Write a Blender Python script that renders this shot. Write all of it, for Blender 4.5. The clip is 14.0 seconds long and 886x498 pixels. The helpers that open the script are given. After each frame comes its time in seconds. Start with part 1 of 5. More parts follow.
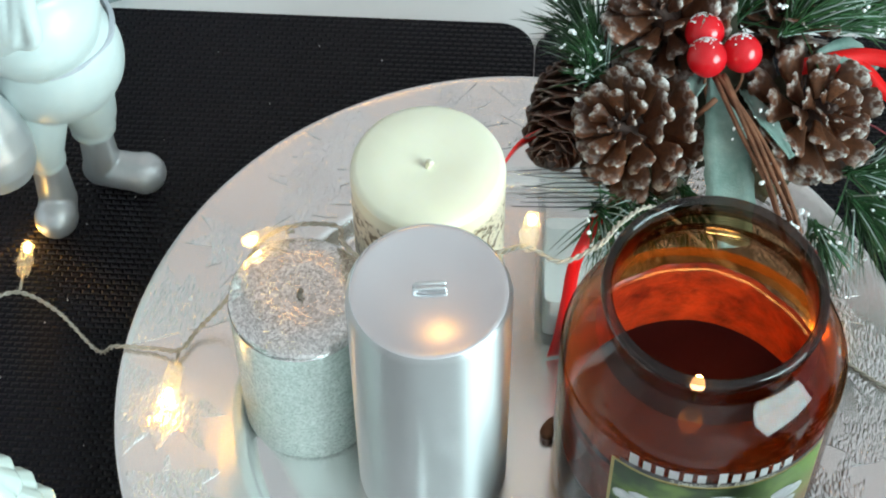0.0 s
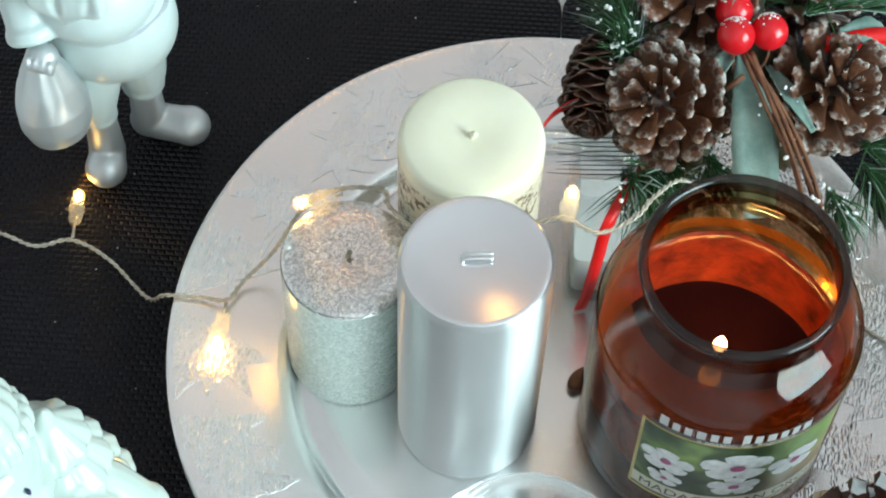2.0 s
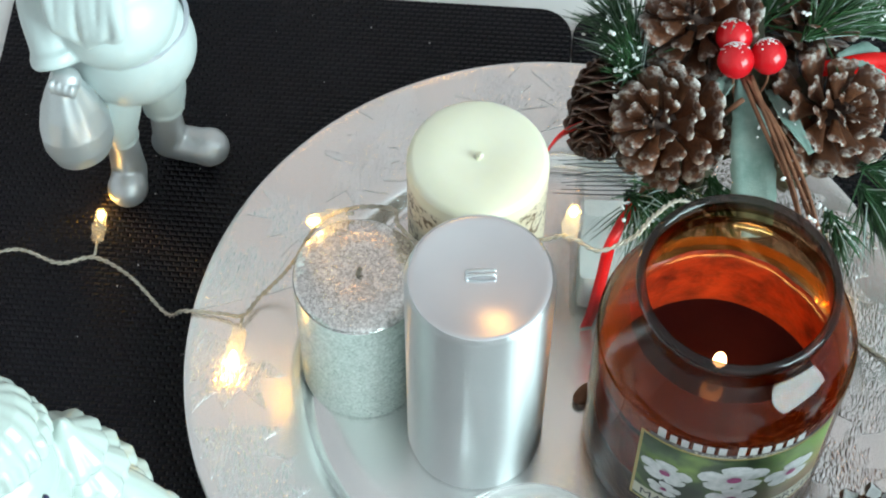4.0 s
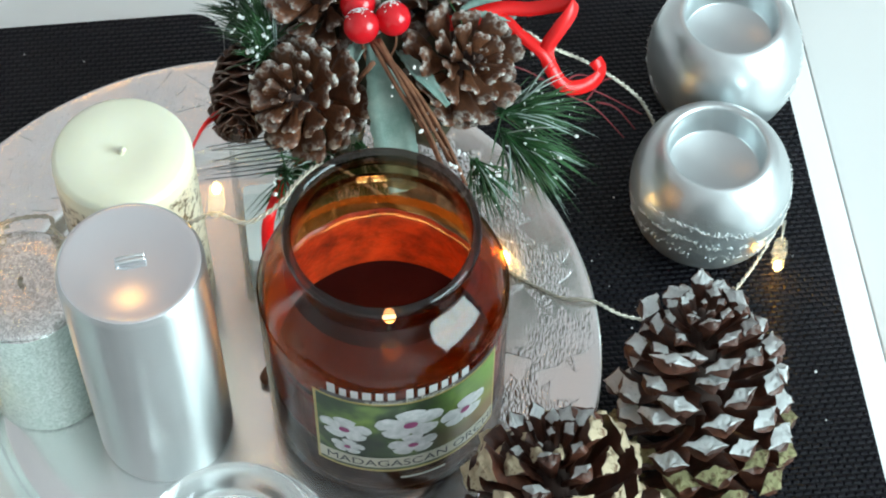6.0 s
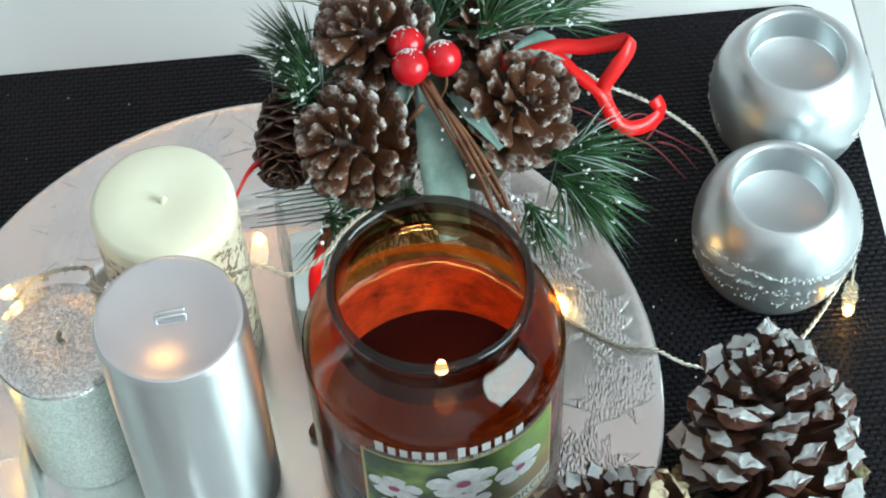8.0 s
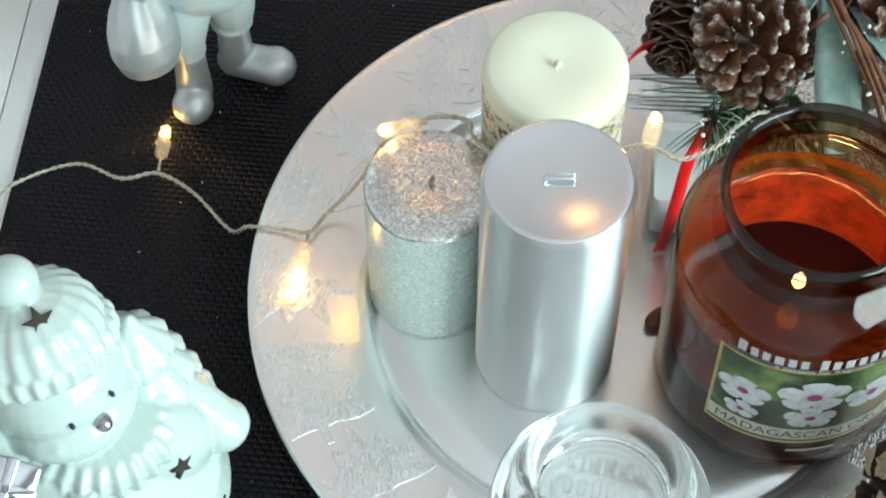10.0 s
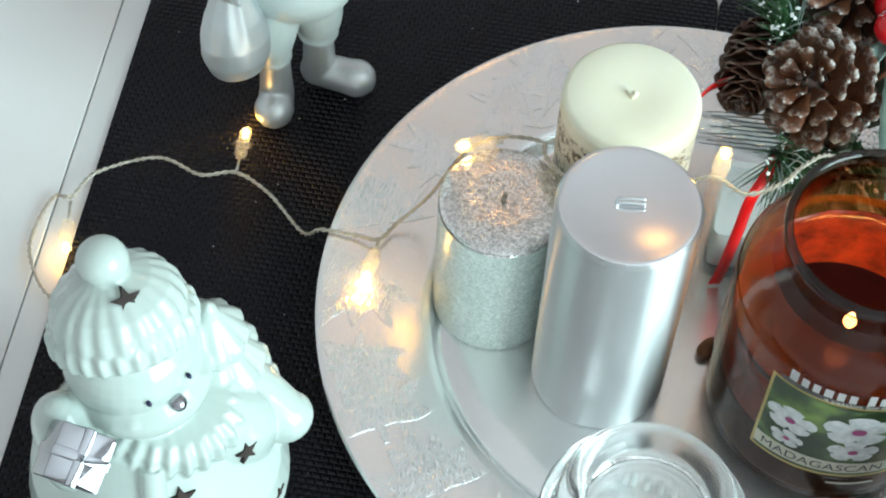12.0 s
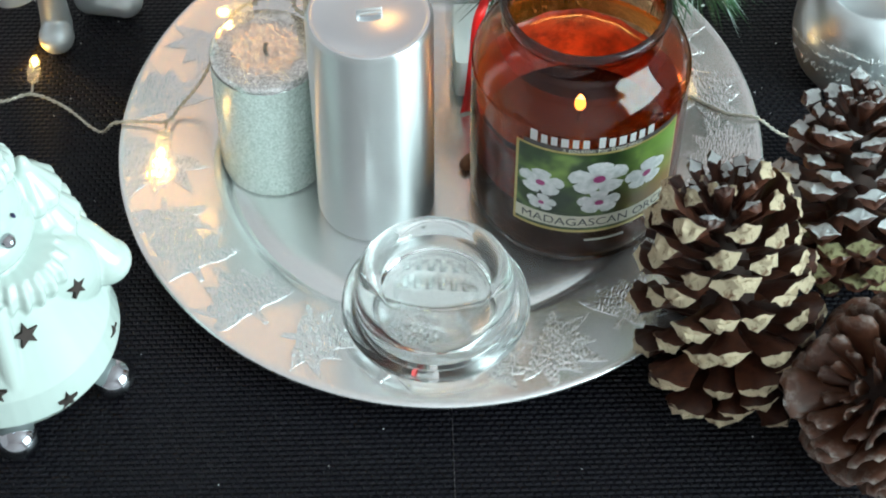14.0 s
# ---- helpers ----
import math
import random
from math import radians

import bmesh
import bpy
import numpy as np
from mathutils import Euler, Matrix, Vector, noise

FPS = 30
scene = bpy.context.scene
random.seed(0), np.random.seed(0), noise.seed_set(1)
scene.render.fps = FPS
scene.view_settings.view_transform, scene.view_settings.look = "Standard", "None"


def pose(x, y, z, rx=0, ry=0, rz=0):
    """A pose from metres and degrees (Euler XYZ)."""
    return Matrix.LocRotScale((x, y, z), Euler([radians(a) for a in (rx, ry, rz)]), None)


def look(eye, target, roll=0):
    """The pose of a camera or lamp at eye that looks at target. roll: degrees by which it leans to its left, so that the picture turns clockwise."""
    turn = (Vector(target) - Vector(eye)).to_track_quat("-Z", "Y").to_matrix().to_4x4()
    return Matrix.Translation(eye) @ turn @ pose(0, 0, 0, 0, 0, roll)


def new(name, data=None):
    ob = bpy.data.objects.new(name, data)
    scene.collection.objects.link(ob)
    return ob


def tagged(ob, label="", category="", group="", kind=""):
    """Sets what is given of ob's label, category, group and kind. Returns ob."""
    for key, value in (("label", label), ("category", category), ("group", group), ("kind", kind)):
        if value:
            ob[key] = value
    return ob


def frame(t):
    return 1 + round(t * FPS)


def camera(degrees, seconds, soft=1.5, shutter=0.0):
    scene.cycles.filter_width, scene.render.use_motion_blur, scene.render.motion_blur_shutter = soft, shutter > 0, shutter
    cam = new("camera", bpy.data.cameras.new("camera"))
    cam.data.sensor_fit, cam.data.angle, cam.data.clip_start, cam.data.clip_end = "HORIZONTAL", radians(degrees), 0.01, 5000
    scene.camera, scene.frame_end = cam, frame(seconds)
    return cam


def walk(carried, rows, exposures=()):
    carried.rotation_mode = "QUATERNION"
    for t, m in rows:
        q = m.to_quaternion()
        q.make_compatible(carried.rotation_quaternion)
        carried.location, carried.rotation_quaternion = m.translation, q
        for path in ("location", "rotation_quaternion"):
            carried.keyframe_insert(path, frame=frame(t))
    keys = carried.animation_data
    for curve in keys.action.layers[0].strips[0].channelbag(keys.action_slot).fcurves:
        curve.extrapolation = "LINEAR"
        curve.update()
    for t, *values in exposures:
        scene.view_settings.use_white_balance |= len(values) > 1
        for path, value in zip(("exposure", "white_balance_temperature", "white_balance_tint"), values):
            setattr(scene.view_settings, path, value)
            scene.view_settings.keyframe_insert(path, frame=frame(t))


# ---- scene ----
cam = camera(25.30, 14.0, soft=2.0)
PATH = [
    (0, (0.0392, -0.3988, 0.7202), (-0.0427, 0.0660, 0.0133), -0.59),
    (0.5, (0.0571, -0.3874, 0.7668), (-0.0286, 0.0475, 0.0416), -3.22),
    (1, (0.0347, -0.4125, 0.7673), (-0.0450, 0.0154, 0.0372), -0.00),
    (1.5, (0.0289, -0.4061, 0.7778), (-0.0291, 0.0271, 0.0488), 1.03),
    (2, (0.0085, -0.4001, 0.7753), (-0.0512, 0.0245, 0.0414), 2.06),
    (2.2, (0.0069, -0.3958, 0.7812), (-0.0605, 0.0205, 0.0431), 1.26),
    (4.3, (0.0338, -0.4187, 0.7973), (-0.0447, 0.0196, 0.0733), 0.40),
    (4.5, (0.0445, -0.4223, 0.7980), (-0.0179, 0.0236, 0.0771), 1.17),
    (5, (0.0621, -0.4324, 0.7959), (0.0212, 0.0210, 0.0781), 0.60),
    (5.5, (0.0772, -0.4394, 0.7939), (0.0579, 0.0189, 0.0783), 0.23),
    (6, (0.0904, -0.4493, 0.7911), (0.0928, 0.0128, 0.0777), 0.74),
    (6.5, (0.1045, -0.4514, 0.7887), (0.1256, 0.0146, 0.0782), 1.07),
    (7, (0.1186, -0.4345, 0.7733), (0.1559, 0.0354, 0.0659), 0.69),
    (7.5, (0.1170, -0.4240, 0.7678), (0.1359, 0.0401, 0.0559), -1.30),
    (8, (0.0978, -0.4219, 0.7690), (0.0695, 0.0482, 0.0613), -2.88),
    (8.5, (0.0764, -0.4190, 0.7588), (0.0283, 0.0393, 0.0445), -2.28),
    (9, (0.0458, -0.4242, 0.7462), (-0.0295, 0.0108, 0.0198), -1.91),
    (9.2, (0.0384, -0.4282, 0.7537), (-0.0372, 0.0075, 0.0278), -1.10),
    (11.3, (-0.0128, -0.4691, 0.7612), (-0.1303, -0.0378, 0.0382), 1.47),
    (11.5, (-0.0107, -0.4720, 0.7696), (-0.1249, -0.0378, 0.0479), 2.27),
    (12, (-0.0022, -0.4735, 0.7783), (-0.1057, -0.0279, 0.0618), 3.40),
    (12.5, (0.0159, -0.4748, 0.7754), (-0.0831, -0.0256, 0.0607), 1.66),
    (13, (0.0429, -0.4912, 0.7803), (-0.0331, -0.0331, 0.0684), 1.08),
    (13.5, (0.0532, -0.5404, 0.7906), (0.0047, -0.0691, 0.0848), 2.18),
    (14, (0.0539, -0.6556, 0.7937), (0.0130, -0.1466, 0.1142), 0.10),
]
walk(cam, [(t, look(eye, target, roll)) for t, eye, target, roll in PATH])

# ---- light ----
world = bpy.data.worlds.new("sky")
scene.world = world
world.use_nodes = True
wn = world.node_tree
sky = wn.nodes.new("ShaderNodeTexSky")
sky.sky_type = "NISHITA"
sky.sun_disc = False
sky.sun_elevation, sky.sun_rotation = radians(25), radians(140)
wn.nodes["Background"].inputs[1].default_value = 0.1
wn.links.new(sky.outputs[0], wn.nodes["Background"].inputs[0])


def area_lamp(name, m, sx, sy, watts, colour):
    d = bpy.data.lights.new(name, "AREA")
    d.shape, d.size, d.size_y, d.energy, d.color = "RECTANGLE", sx, sy, watts, colour
    ob = new(name, d)
    ob.matrix_world = m
    return ob


def point_lamp(name, place, watts, colour, radius):
    d = bpy.data.lights.new(name, "POINT")
    d.energy, d.color, d.shadow_soft_size = watts, colour, radius
    ob = new(name, d)
    ob.location = place
    return ob


# daylight through the window opening in the wall on the right
area_lamp("window_daylight", look((1.88, -0.75, 0.95), (0.2, -0.05, 0.2)), 1.5, 1.3, 88, (0.72, 0.965, 1.0))

# ---- materials ----


class Nodes:
    """A material with its Principled node, and short ways to add nodes."""

    def __init__(self, name):
        self.m = bpy.data.materials.new(name)
        self.m.use_nodes = True
        self.t = self.m.node_tree
        self.b = self.t.nodes["Principled BSDF"]
        self.c = self.add("ShaderNodeTexCoord").outputs["Object"]

    def add(self, kind, **values):
        n = self.t.nodes.new(kind)
        for k, v in values.items():
            n.inputs[k].default_value = v
        return n

    def link(self, a, b):
        self.t.links.new(a, b)

    def noise(self, scale, detail=4.0, rough=0.6):
        n = self.add("ShaderNodeTexNoise", Scale=scale, Detail=detail, Roughness=rough)
        self.link(self.c, n.inputs["Vector"])
        return n.outputs["Fac"]

    def voronoi(self, scale, out="Distance"):
        n = self.add("ShaderNodeTexVoronoi", Scale=scale)
        self.link(self.c, n.inputs["Vector"])
        return n.outputs[out]

    def ramp(self, fac, *stops):
        n = self.t.nodes.new("ShaderNodeValToRGB")
        el = n.color_ramp.elements
        while len(el) < len(stops):
            el.new(0.5)
        for e, (at, col) in zip(el, stops):
            e.position, e.color = at, (*col, 1)
        self.link(fac, n.inputs[0])
        return n.outputs[0]

    def mix(self, fac, a, b, kind="MIX"):
        n = self.t.nodes.new("ShaderNodeMix")
        n.data_type, n.blend_type = "RGBA", kind
        for s, v in ((n.inputs[0], fac), (n.inputs[6], a), (n.inputs[7], b)):
            if isinstance(v, (int, float)):
                s.default_value = v
            elif isinstance(v, tuple):
                s.default_value = (*v, 1)
            else:
                self.link(v, s)
        return n.outputs[2]

    def bump(self, height, strength, distance=0.001):
        n = self.add("ShaderNodeBump", Strength=strength, Distance=distance)
        self.link(height, n.inputs["Height"])
        old = self.b.inputs["Normal"]
        if old.links:
            self.link(old.links[0].from_socket, n.inputs["Normal"])
        self.link(n.outputs[0], old)

    def set(self, colour=None, rough=0.5, metal=0.0, **more):
        if colour is not None:
            if isinstance(colour, tuple):
                self.b.inputs["Base Color"].default_value = (*colour, 1)
            else:
                self.link(colour, self.b.inputs["Base Color"])
        if isinstance(rough, (int, float)):
            self.b.inputs["Roughness"].default_value = rough
        else:
            self.link(rough, self.b.inputs["Roughness"])
        self.b.inputs["Metallic"].default_value = metal
        for k, v in more.items():
            self.b.inputs[k.replace("_", " ")].default_value = v
        return self.m


def plain(name, a, b, scale, rough, metal=0.0, bump=0.2, fine=900.0, **more):
    n = Nodes(name)
    col = n.ramp(n.noise(scale), (0.3, a), (0.7, b))
    n.bump(n.noise(fine, 3), bump, 0.0004)
    return n.set(col, rough, metal, **more)


def mat_woven():
    n = Nodes("woven_black_vinyl")
    wave = []
    for axis, s in (("X", 340), ("Y", 240)):
        w = n.add("ShaderNodeTexWave", Scale=s, Distortion=0.6)
        w.bands_direction = axis
        w.inputs["Detail Scale"].default_value = 2.0
        n.link(n.c, w.inputs["Vector"])
        wave.append(w.outputs["Fac"])
    brick = n.add("ShaderNodeTexBrick", Scale=82.0)
    brick.inputs["Mortar Size"].default_value = 0.10
    brick.inputs["Brick Width"].default_value = 0.34
    brick.inputs["Row Height"].default_value = 0.23
    brick.inputs["Mortar Smooth"].default_value = 1.0
    brick.inputs["Color1"].default_value = (1, 1, 1, 1)
    brick.inputs["Color2"].default_value = (0.75, 0.75, 0.75, 1)
    brick.inputs["Mortar"].default_value = (0, 0, 0, 1)
    n.link(n.c, brick.inputs["Vector"])
    n.bump(brick.outputs["Color"], 1.0, 0.0009)
    n.bump(wave[0], 0.15, 0.0003)
    dust = n.ramp(n.noise(420, 2), (0.77, (0.0075, 0.0070, 0.0115)), (0.82, (0.022, 0.022, 0.026)))
    col = n.mix(n.noise(6), dust, (0.0055, 0.0050, 0.0085))
    col = n.mix(brick.outputs["Color"], (0.0030, 0.0028, 0.0045), col)
    return n.set(col, n.ramp(n.noise(30), (0.3, (0.27,) * 3), (0.7, (0.37,) * 3)), Specular_IOR_Level=0.17)


def mat_silver_paint(name, a, b, rough, metal=0.9, grain=1500.0, bump=0.1):
    n = Nodes(name)
    col = n.ramp(n.noise(18, 5), (0.3, a), (0.7, b))
    n.bump(n.noise(grain, 2), bump, 0.0002)
    r = n.ramp(n.noise(40, 4), (0.3, (rough * 0.96,) * 3), (0.75, (rough * 1.05,) * 3))
    return n.set(col, r, metal)


def mat_glitter(name, a, b, metal=0.8):
    n = Nodes(name)
    v = n.add("ShaderNodeTexVoronoi", Scale=1150.0)
    n.link(n.c, v.inputs["Vector"])
    col = n.mix(n.ramp(v.outputs["Color"], (0.25, (0, 0, 0)), (0.8, (1, 1, 1))), a, b)
    n.bump(v.outputs["Color"], 1.0, 0.0022)
    n.bump(n.noise(160, 4), 0.4, 0.0015)
    return n.set(col, 0.16, metal)


def mat_glass(name, tint, gloss=1.0):
    """Thin clear glass: see-through with a mirror sheen that grows towards the edges."""
    n = Nodes(name)
    n.t.nodes.remove(n.b)
    clear = n.add("ShaderNodeBsdfTransparent")
    clear.inputs[0].default_value = (*tint, 1)
    shine = n.add("ShaderNodeBsdfGlossy", Roughness=0.03)
    edge = n.add("ShaderNodeLayerWeight", Blend=0.5)
    power = n.t.nodes.new("ShaderNodeMath")
    power.operation = "POWER"
    power.inputs[1].default_value = 4.0
    n.link(edge.outputs["Facing"], power.inputs[0])
    mul = n.t.nodes.new("ShaderNodeMath")
    mul.operation = "MULTIPLY_ADD"
    mul.inputs[1].default_value = 0.75 * gloss
    mul.inputs[2].default_value = 0.045 * gloss
    n.link(power.outputs[0], mul.inputs[0])
    m = n.add("ShaderNodeMixShader")
    n.link(mul.outputs[0], m.inputs[0])
    n.link(clear.outputs[0], m.inputs[1])
    n.link(shine.outputs[0], m.inputs[2])
    n.link(m.outputs[0], n.t.nodes["Material Output"].inputs["Surface"])
    return n.m


def mat_glow(name, colour, strength):
    n = Nodes(name)
    n.b.inputs["Emission Color"].default_value = (*colour, 1)
    n.b.inputs["Emission Strength"].default_value = strength
    return n.set(colour, 0.5)


def mat_white_candle_side():
    """Cream wax with a printed band of small brown flecks round its lower part."""
    n = Nodes("cream_wax_printed")
    flecks = n.ramp(n.noise(260, 3, 0.7), (0.52, (1, 1, 1)), (0.58, (0.16, 0.11, 0.06)))
    sep = n.t.nodes.new("ShaderNodeSeparateXYZ")
    n.link(n.c, sep.inputs[0])
    band = n.ramp(sep.outputs["Z"], (0.1035, (1, 1, 1)), (0.1055, (0, 0, 0)))
    col = n.mix(band, (0.76, 0.73, 0.57), n.mix(1.0, (0.62, 0.56, 0.43), flecks, "MULTIPLY"))
    return n.set(col, 0.4, 0.0, Subsurface_Weight=0.15, Subsurface_Radius=(0.01, 0.008, 0.004))


def mat_brown_scale(name, a, b, frost):
    """Pine-cone scale: brown wood, lighter rim with a frosted coat towards the tip."""
    n = Nodes(name)
    col = n.ramp(n.noise(6, 5), (0.3, a), (0.7, b))
    sep = n.t.nodes.new("ShaderNodeSeparateXYZ")
    n.link(n.c, sep.inputs[0])
    rand = n.add("ShaderNodeObjectInfo").outputs["Random"]
    col = n.mix(n.ramp(rand, (0.0, (0, 0, 0)), (1.0, (0.55,) * 3)), col, (a[0] * 0.4, a[1] * 0.4, a[2] * 0.4))
    if frost:
        edge = n.ramp(sep.outputs["X"], (0.78, (0, 0, 0)), (0.98, (1, 1, 1)))
        patch = n.ramp(n.noise(5.0, 5), (0.44, (0, 0, 0)), (0.58, (frost,) * 3))
        col = n.mix(n.mix(1.0, edge, patch, "MULTIPLY"), col, (0.62, 0.60, 0.56))
    n.bump(n.noise(12, 4), 0.5, 0.0006)
    return n.set(col, 0.42)


MAT_WOVEN = mat_woven()
TABLE_WHITE = plain("white_table_lacquer", (0.74, 0.74, 0.73), (0.78, 0.775, 0.765), 5, 0.28, bump=0.03)
WALL_WHITE = plain("white_wall_paint", (0.83, 0.765, 0.775), (0.87, 0.805, 0.815), 3, 0.8, bump=0.2, fine=200)
FLOOR_WOOD = plain("light_wood_floor", (0.34, 0.31, 0.28), (0.42, 0.39, 0.36), 4, 0.5, fine=80)
DARK_GAP = plain("grey_underframe", (0.4, 0.4, 0.4), (0.5, 0.5, 0.5), 50, 0.8)
PLATE_SILVER = mat_silver_paint("champagne_silver_plastic", (0.82, 0.81, 0.81), (0.87, 0.86, 0.86), 0.25, 0.82, 1500, 0.04)


def mat_leaf_relief():
    n = Nodes("embossed_foil")
    v = n.add("ShaderNodeTexVoronoi", Scale=560.0)
    v.feature = "DISTANCE_TO_EDGE"
    warp = n.add("ShaderNodeMapping")
    warp.inputs["Scale"].default_value = (1, 0.42, 1)
    n.link(n.c, warp.inputs["Vector"])
    n.link(warp.outputs[0], v.inputs["Vector"])
    n.bump(v.outputs["Distance"], 0.8, 0.0009)
    n.bump(n.noise(600, 3), 0.35, 0.0006)
    return n.set(n.ramp(n.noise(60), (0.3, (0.82, 0.81, 0.81)), (0.7, (0.90, 0.89, 0.89))), 0.24, 0.85)


LEAF_FOIL = mat_leaf_relief()


def mat_candle_silver():
    """Silvered wax, faintly brushed round the axis so that its shine runs up and down."""
    n = Nodes("brushed_silver_wax")
    tan = n.t.nodes.new("ShaderNodeTangent")
    tan.direction_type, tan.axis = "RADIAL", "Z"
    n.link(tan.outputs[0], n.b.inputs["Tangent"])
    col = n.ramp(n.noise(9, 3), (0.3, (0.58, 0.60, 0.60)), (0.7, (0.64, 0.66, 0.66)))
    n.bump(n.noise(260, 2), 0.03, 0.0002)
    return n.set(col, 0.42, 0.98, Anisotropic=0.95, Anisotropic_Rotation=0.25)


CANDLE_SILVER = mat_candle_silver()
CANDLE_TOP = mat_silver_paint("satin_silver_wax", (0.80, 0.81, 0.84), (0.85, 0.86, 0.89), 0.20, 0.95, 400, 0.02)
GLITTER_TOP = mat_glitter("silver_glitter", (0.60, 0.58, 0.56), (0.98, 0.96, 0.94))
GLITTER_SIDE = mat_glitter("pale_glitter_wax", (0.56, 0.66, 0.60), (0.80, 0.90, 0.84), 0.2)
CREAM_TOP = plain("cream_wax", (0.74, 0.72, 0.56), (0.80, 0.78, 0.63), 25, 0.38, bump=0.15, fine=120,
                  Subsurface_Weight=0.2, Subsurface_Radius=(0.012, 0.01, 0.006))
CREAM_SIDE = mat_white_candle_side()
WICK = plain("burnt_wick", (0.25, 0.22, 0.18), (0.4, 0.36, 0.3), 300, 0.9)
WICK_SILVER = mat_silver_paint("silvered_wick", (0.6, 0.62, 0.62), (0.8, 0.82, 0.82), 0.3)
GLASS_AMBER = mat_glass("amber_tinted_glass", (0.55, 0.32, 0.17), 0.85)
GLASS_RIM = mat_glass("thick_glass_rim", (0.34, 0.28, 0.25), 1.0)
GLASS_CLEAR = mat_glass("clear_thin_glass", (0.94, 0.96, 0.96), 0.8)
WAX_DARK = plain("dark_melted_wax", (0.010, 0.002, 0.002), (0.018, 0.003, 0.003), 30, 0.10, bump=0.0, Specular_IOR_Level=0.08)
WAX_RED = plain("red_wax_film", (0.045, 0.002, 0.002), (0.40, 0.036, 0.008), 90, 0.28, bump=0.9, fine=260)


def mat_wax_haze():
    """A smear of wax that lets most light through and glows warm where the flame lights it from within."""
    n = Nodes("amber_wax_smear")
    clear = n.add("ShaderNodeBsdfTransparent")
    clear.inputs[0].default_value = (0.90, 0.60, 0.34, 1)
    body = n.add("ShaderNodeBsdfTranslucent")
    n.link(n.ramp(n.noise(60, 4), (0.3, (0.66, 0.20, 0.035)), (0.7, (0.82, 0.31, 0.06))), body.inputs[0])
    m = n.add("ShaderNodeMixShader")
    m.inputs[0].default_value = 0.30
    n.link(clear.outputs[0], m.inputs[1])
    n.link(body.outputs[0], m.inputs[2])
    n.link(m.outputs[0], n.t.nodes["Material Output"].inputs["Surface"])
    n.t.nodes.remove(n.b)
    return n.m


WAX_HAZE = mat_wax_haze()
WAX_BODY = plain("brown_red_wax", (0.018, 0.006, 0.005), (0.034, 0.011, 0.008), 40, 0.35, bump=0.1)
BLACK_WICK = plain("charred_wick", (0.01, 0.01, 0.01), (0.03, 0.03, 0.03), 300, 0.9)
FLAME = mat_glow("candle_flame", (1.0, 0.62, 0.28), 14.0)
PALE_GLASS = plain("pale_blue_glass", (0.45, 0.62, 0.66), (0.58, 0.74, 0.77), 120, 0.1, bump=0.3, fine=200, Transmission_Weight=0.3)
LED_GLOW = mat_glow("warm_led", (1.0, 0.66, 0.24), 34.0)
LAMP_GLOW = mat_glow("warm_lamp_globe", (1.0, 0.46, 0.13), 13.0)


def mat_led_case():
    """Milky yellowish clear plastic: mostly see-through, lit from inside."""
    n = Nodes("led_case_plastic")
    clear = n.add("ShaderNodeBsdfTransparent")
    body = n.add("ShaderNodeBsdfTranslucent")
    body.inputs[0].default_value = (0.85, 0.72, 0.42, 1)
    a = n.add("ShaderNodeMixShader")
    a.inputs[0].default_value = 0.11
    n.link(clear.outputs[0], a.inputs[1])
    n.link(body.outputs[0], a.inputs[2])
    n.set((0.9, 0.85, 0.7), 0.1)
    b = n.add("ShaderNodeMixShader")
    b.inputs[0].default_value = 0.18
    n.link(a.outputs[0], b.inputs[1])
    n.link(n.b.outputs[0], b.inputs[2])
    n.link(b.outputs[0], n.t.nodes["Material Output"].inputs["Surface"])
    return n.m


LED_CASE = mat_led_case()
WIRE = plain("clear_coated_wire", (0.42, 0.38, 0.31), (0.62, 0.58, 0.5), 300, 0.25, 0.35)
CERAMIC = plain("white_glazed_ceramic", (0.47, 0.54, 0.50), (0.52, 0.59, 0.55), 12, 0.14, bump=0.05, fine=150)
CHROME = plain("chrome_glaze", (0.36, 0.36, 0.39), (0.46, 0.46, 0.49), 30, 0.08, 1.0, bump=0.02)
DARK_HOLE = plain("dark_hole", (0.02, 0.012, 0.01), (0.04, 0.025, 0.02), 80, 0.8)
EYE_BLUE = plain("dark_blue_paint", (0.01, 0.01, 0.05), (0.02, 0.02, 0.09), 80, 0.3)
BOOT_SILVER = mat_silver_paint("matt_silver_paint", (0.52, 0.55, 0.56), (0.62, 0.65, 0.66), 0.38, 0.6)
FIGURE_WHITE = plain("pearl_white_paint", (0.50, 0.58, 0.57), (0.56, 0.64, 0.63), 25, 0.32, bump=0.05)
BELT_GREY = plain("grey_paint_line", (0.35, 0.38, 0.42), (0.45, 0.48, 0.52), 60, 0.4)
FLAKE = plain("bright_glitter_flake", (0.86, 0.88, 0.88), (0.95, 0.95, 0.95), 300, 0.12, 0.3, bump=0.0)
HOLDER_SILVER = mat_silver_paint("pearl_silver_lacquer", (0.60, 0.64, 0.65), (0.62, 0.66, 0.67), 0.33, 0.82, 1500, 0.03)
CONE_BROWN = mat_brown_scale("brown_cone_scale", (0.030, 0.009, 0.006), (0.115, 0.035, 0.016), 0)
CONE_FROST = mat_brown_scale("frosted_cone_scale", (0.055, 0.018, 0.009), (0.21, 0.078, 0.034), 0.9)
CONE_DARK = mat_brown_scale("dark_cone_scale", (0.07, 0.024, 0.013), (0.14, 0.05, 0.025), 0.25)
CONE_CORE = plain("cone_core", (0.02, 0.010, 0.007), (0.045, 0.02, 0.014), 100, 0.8)


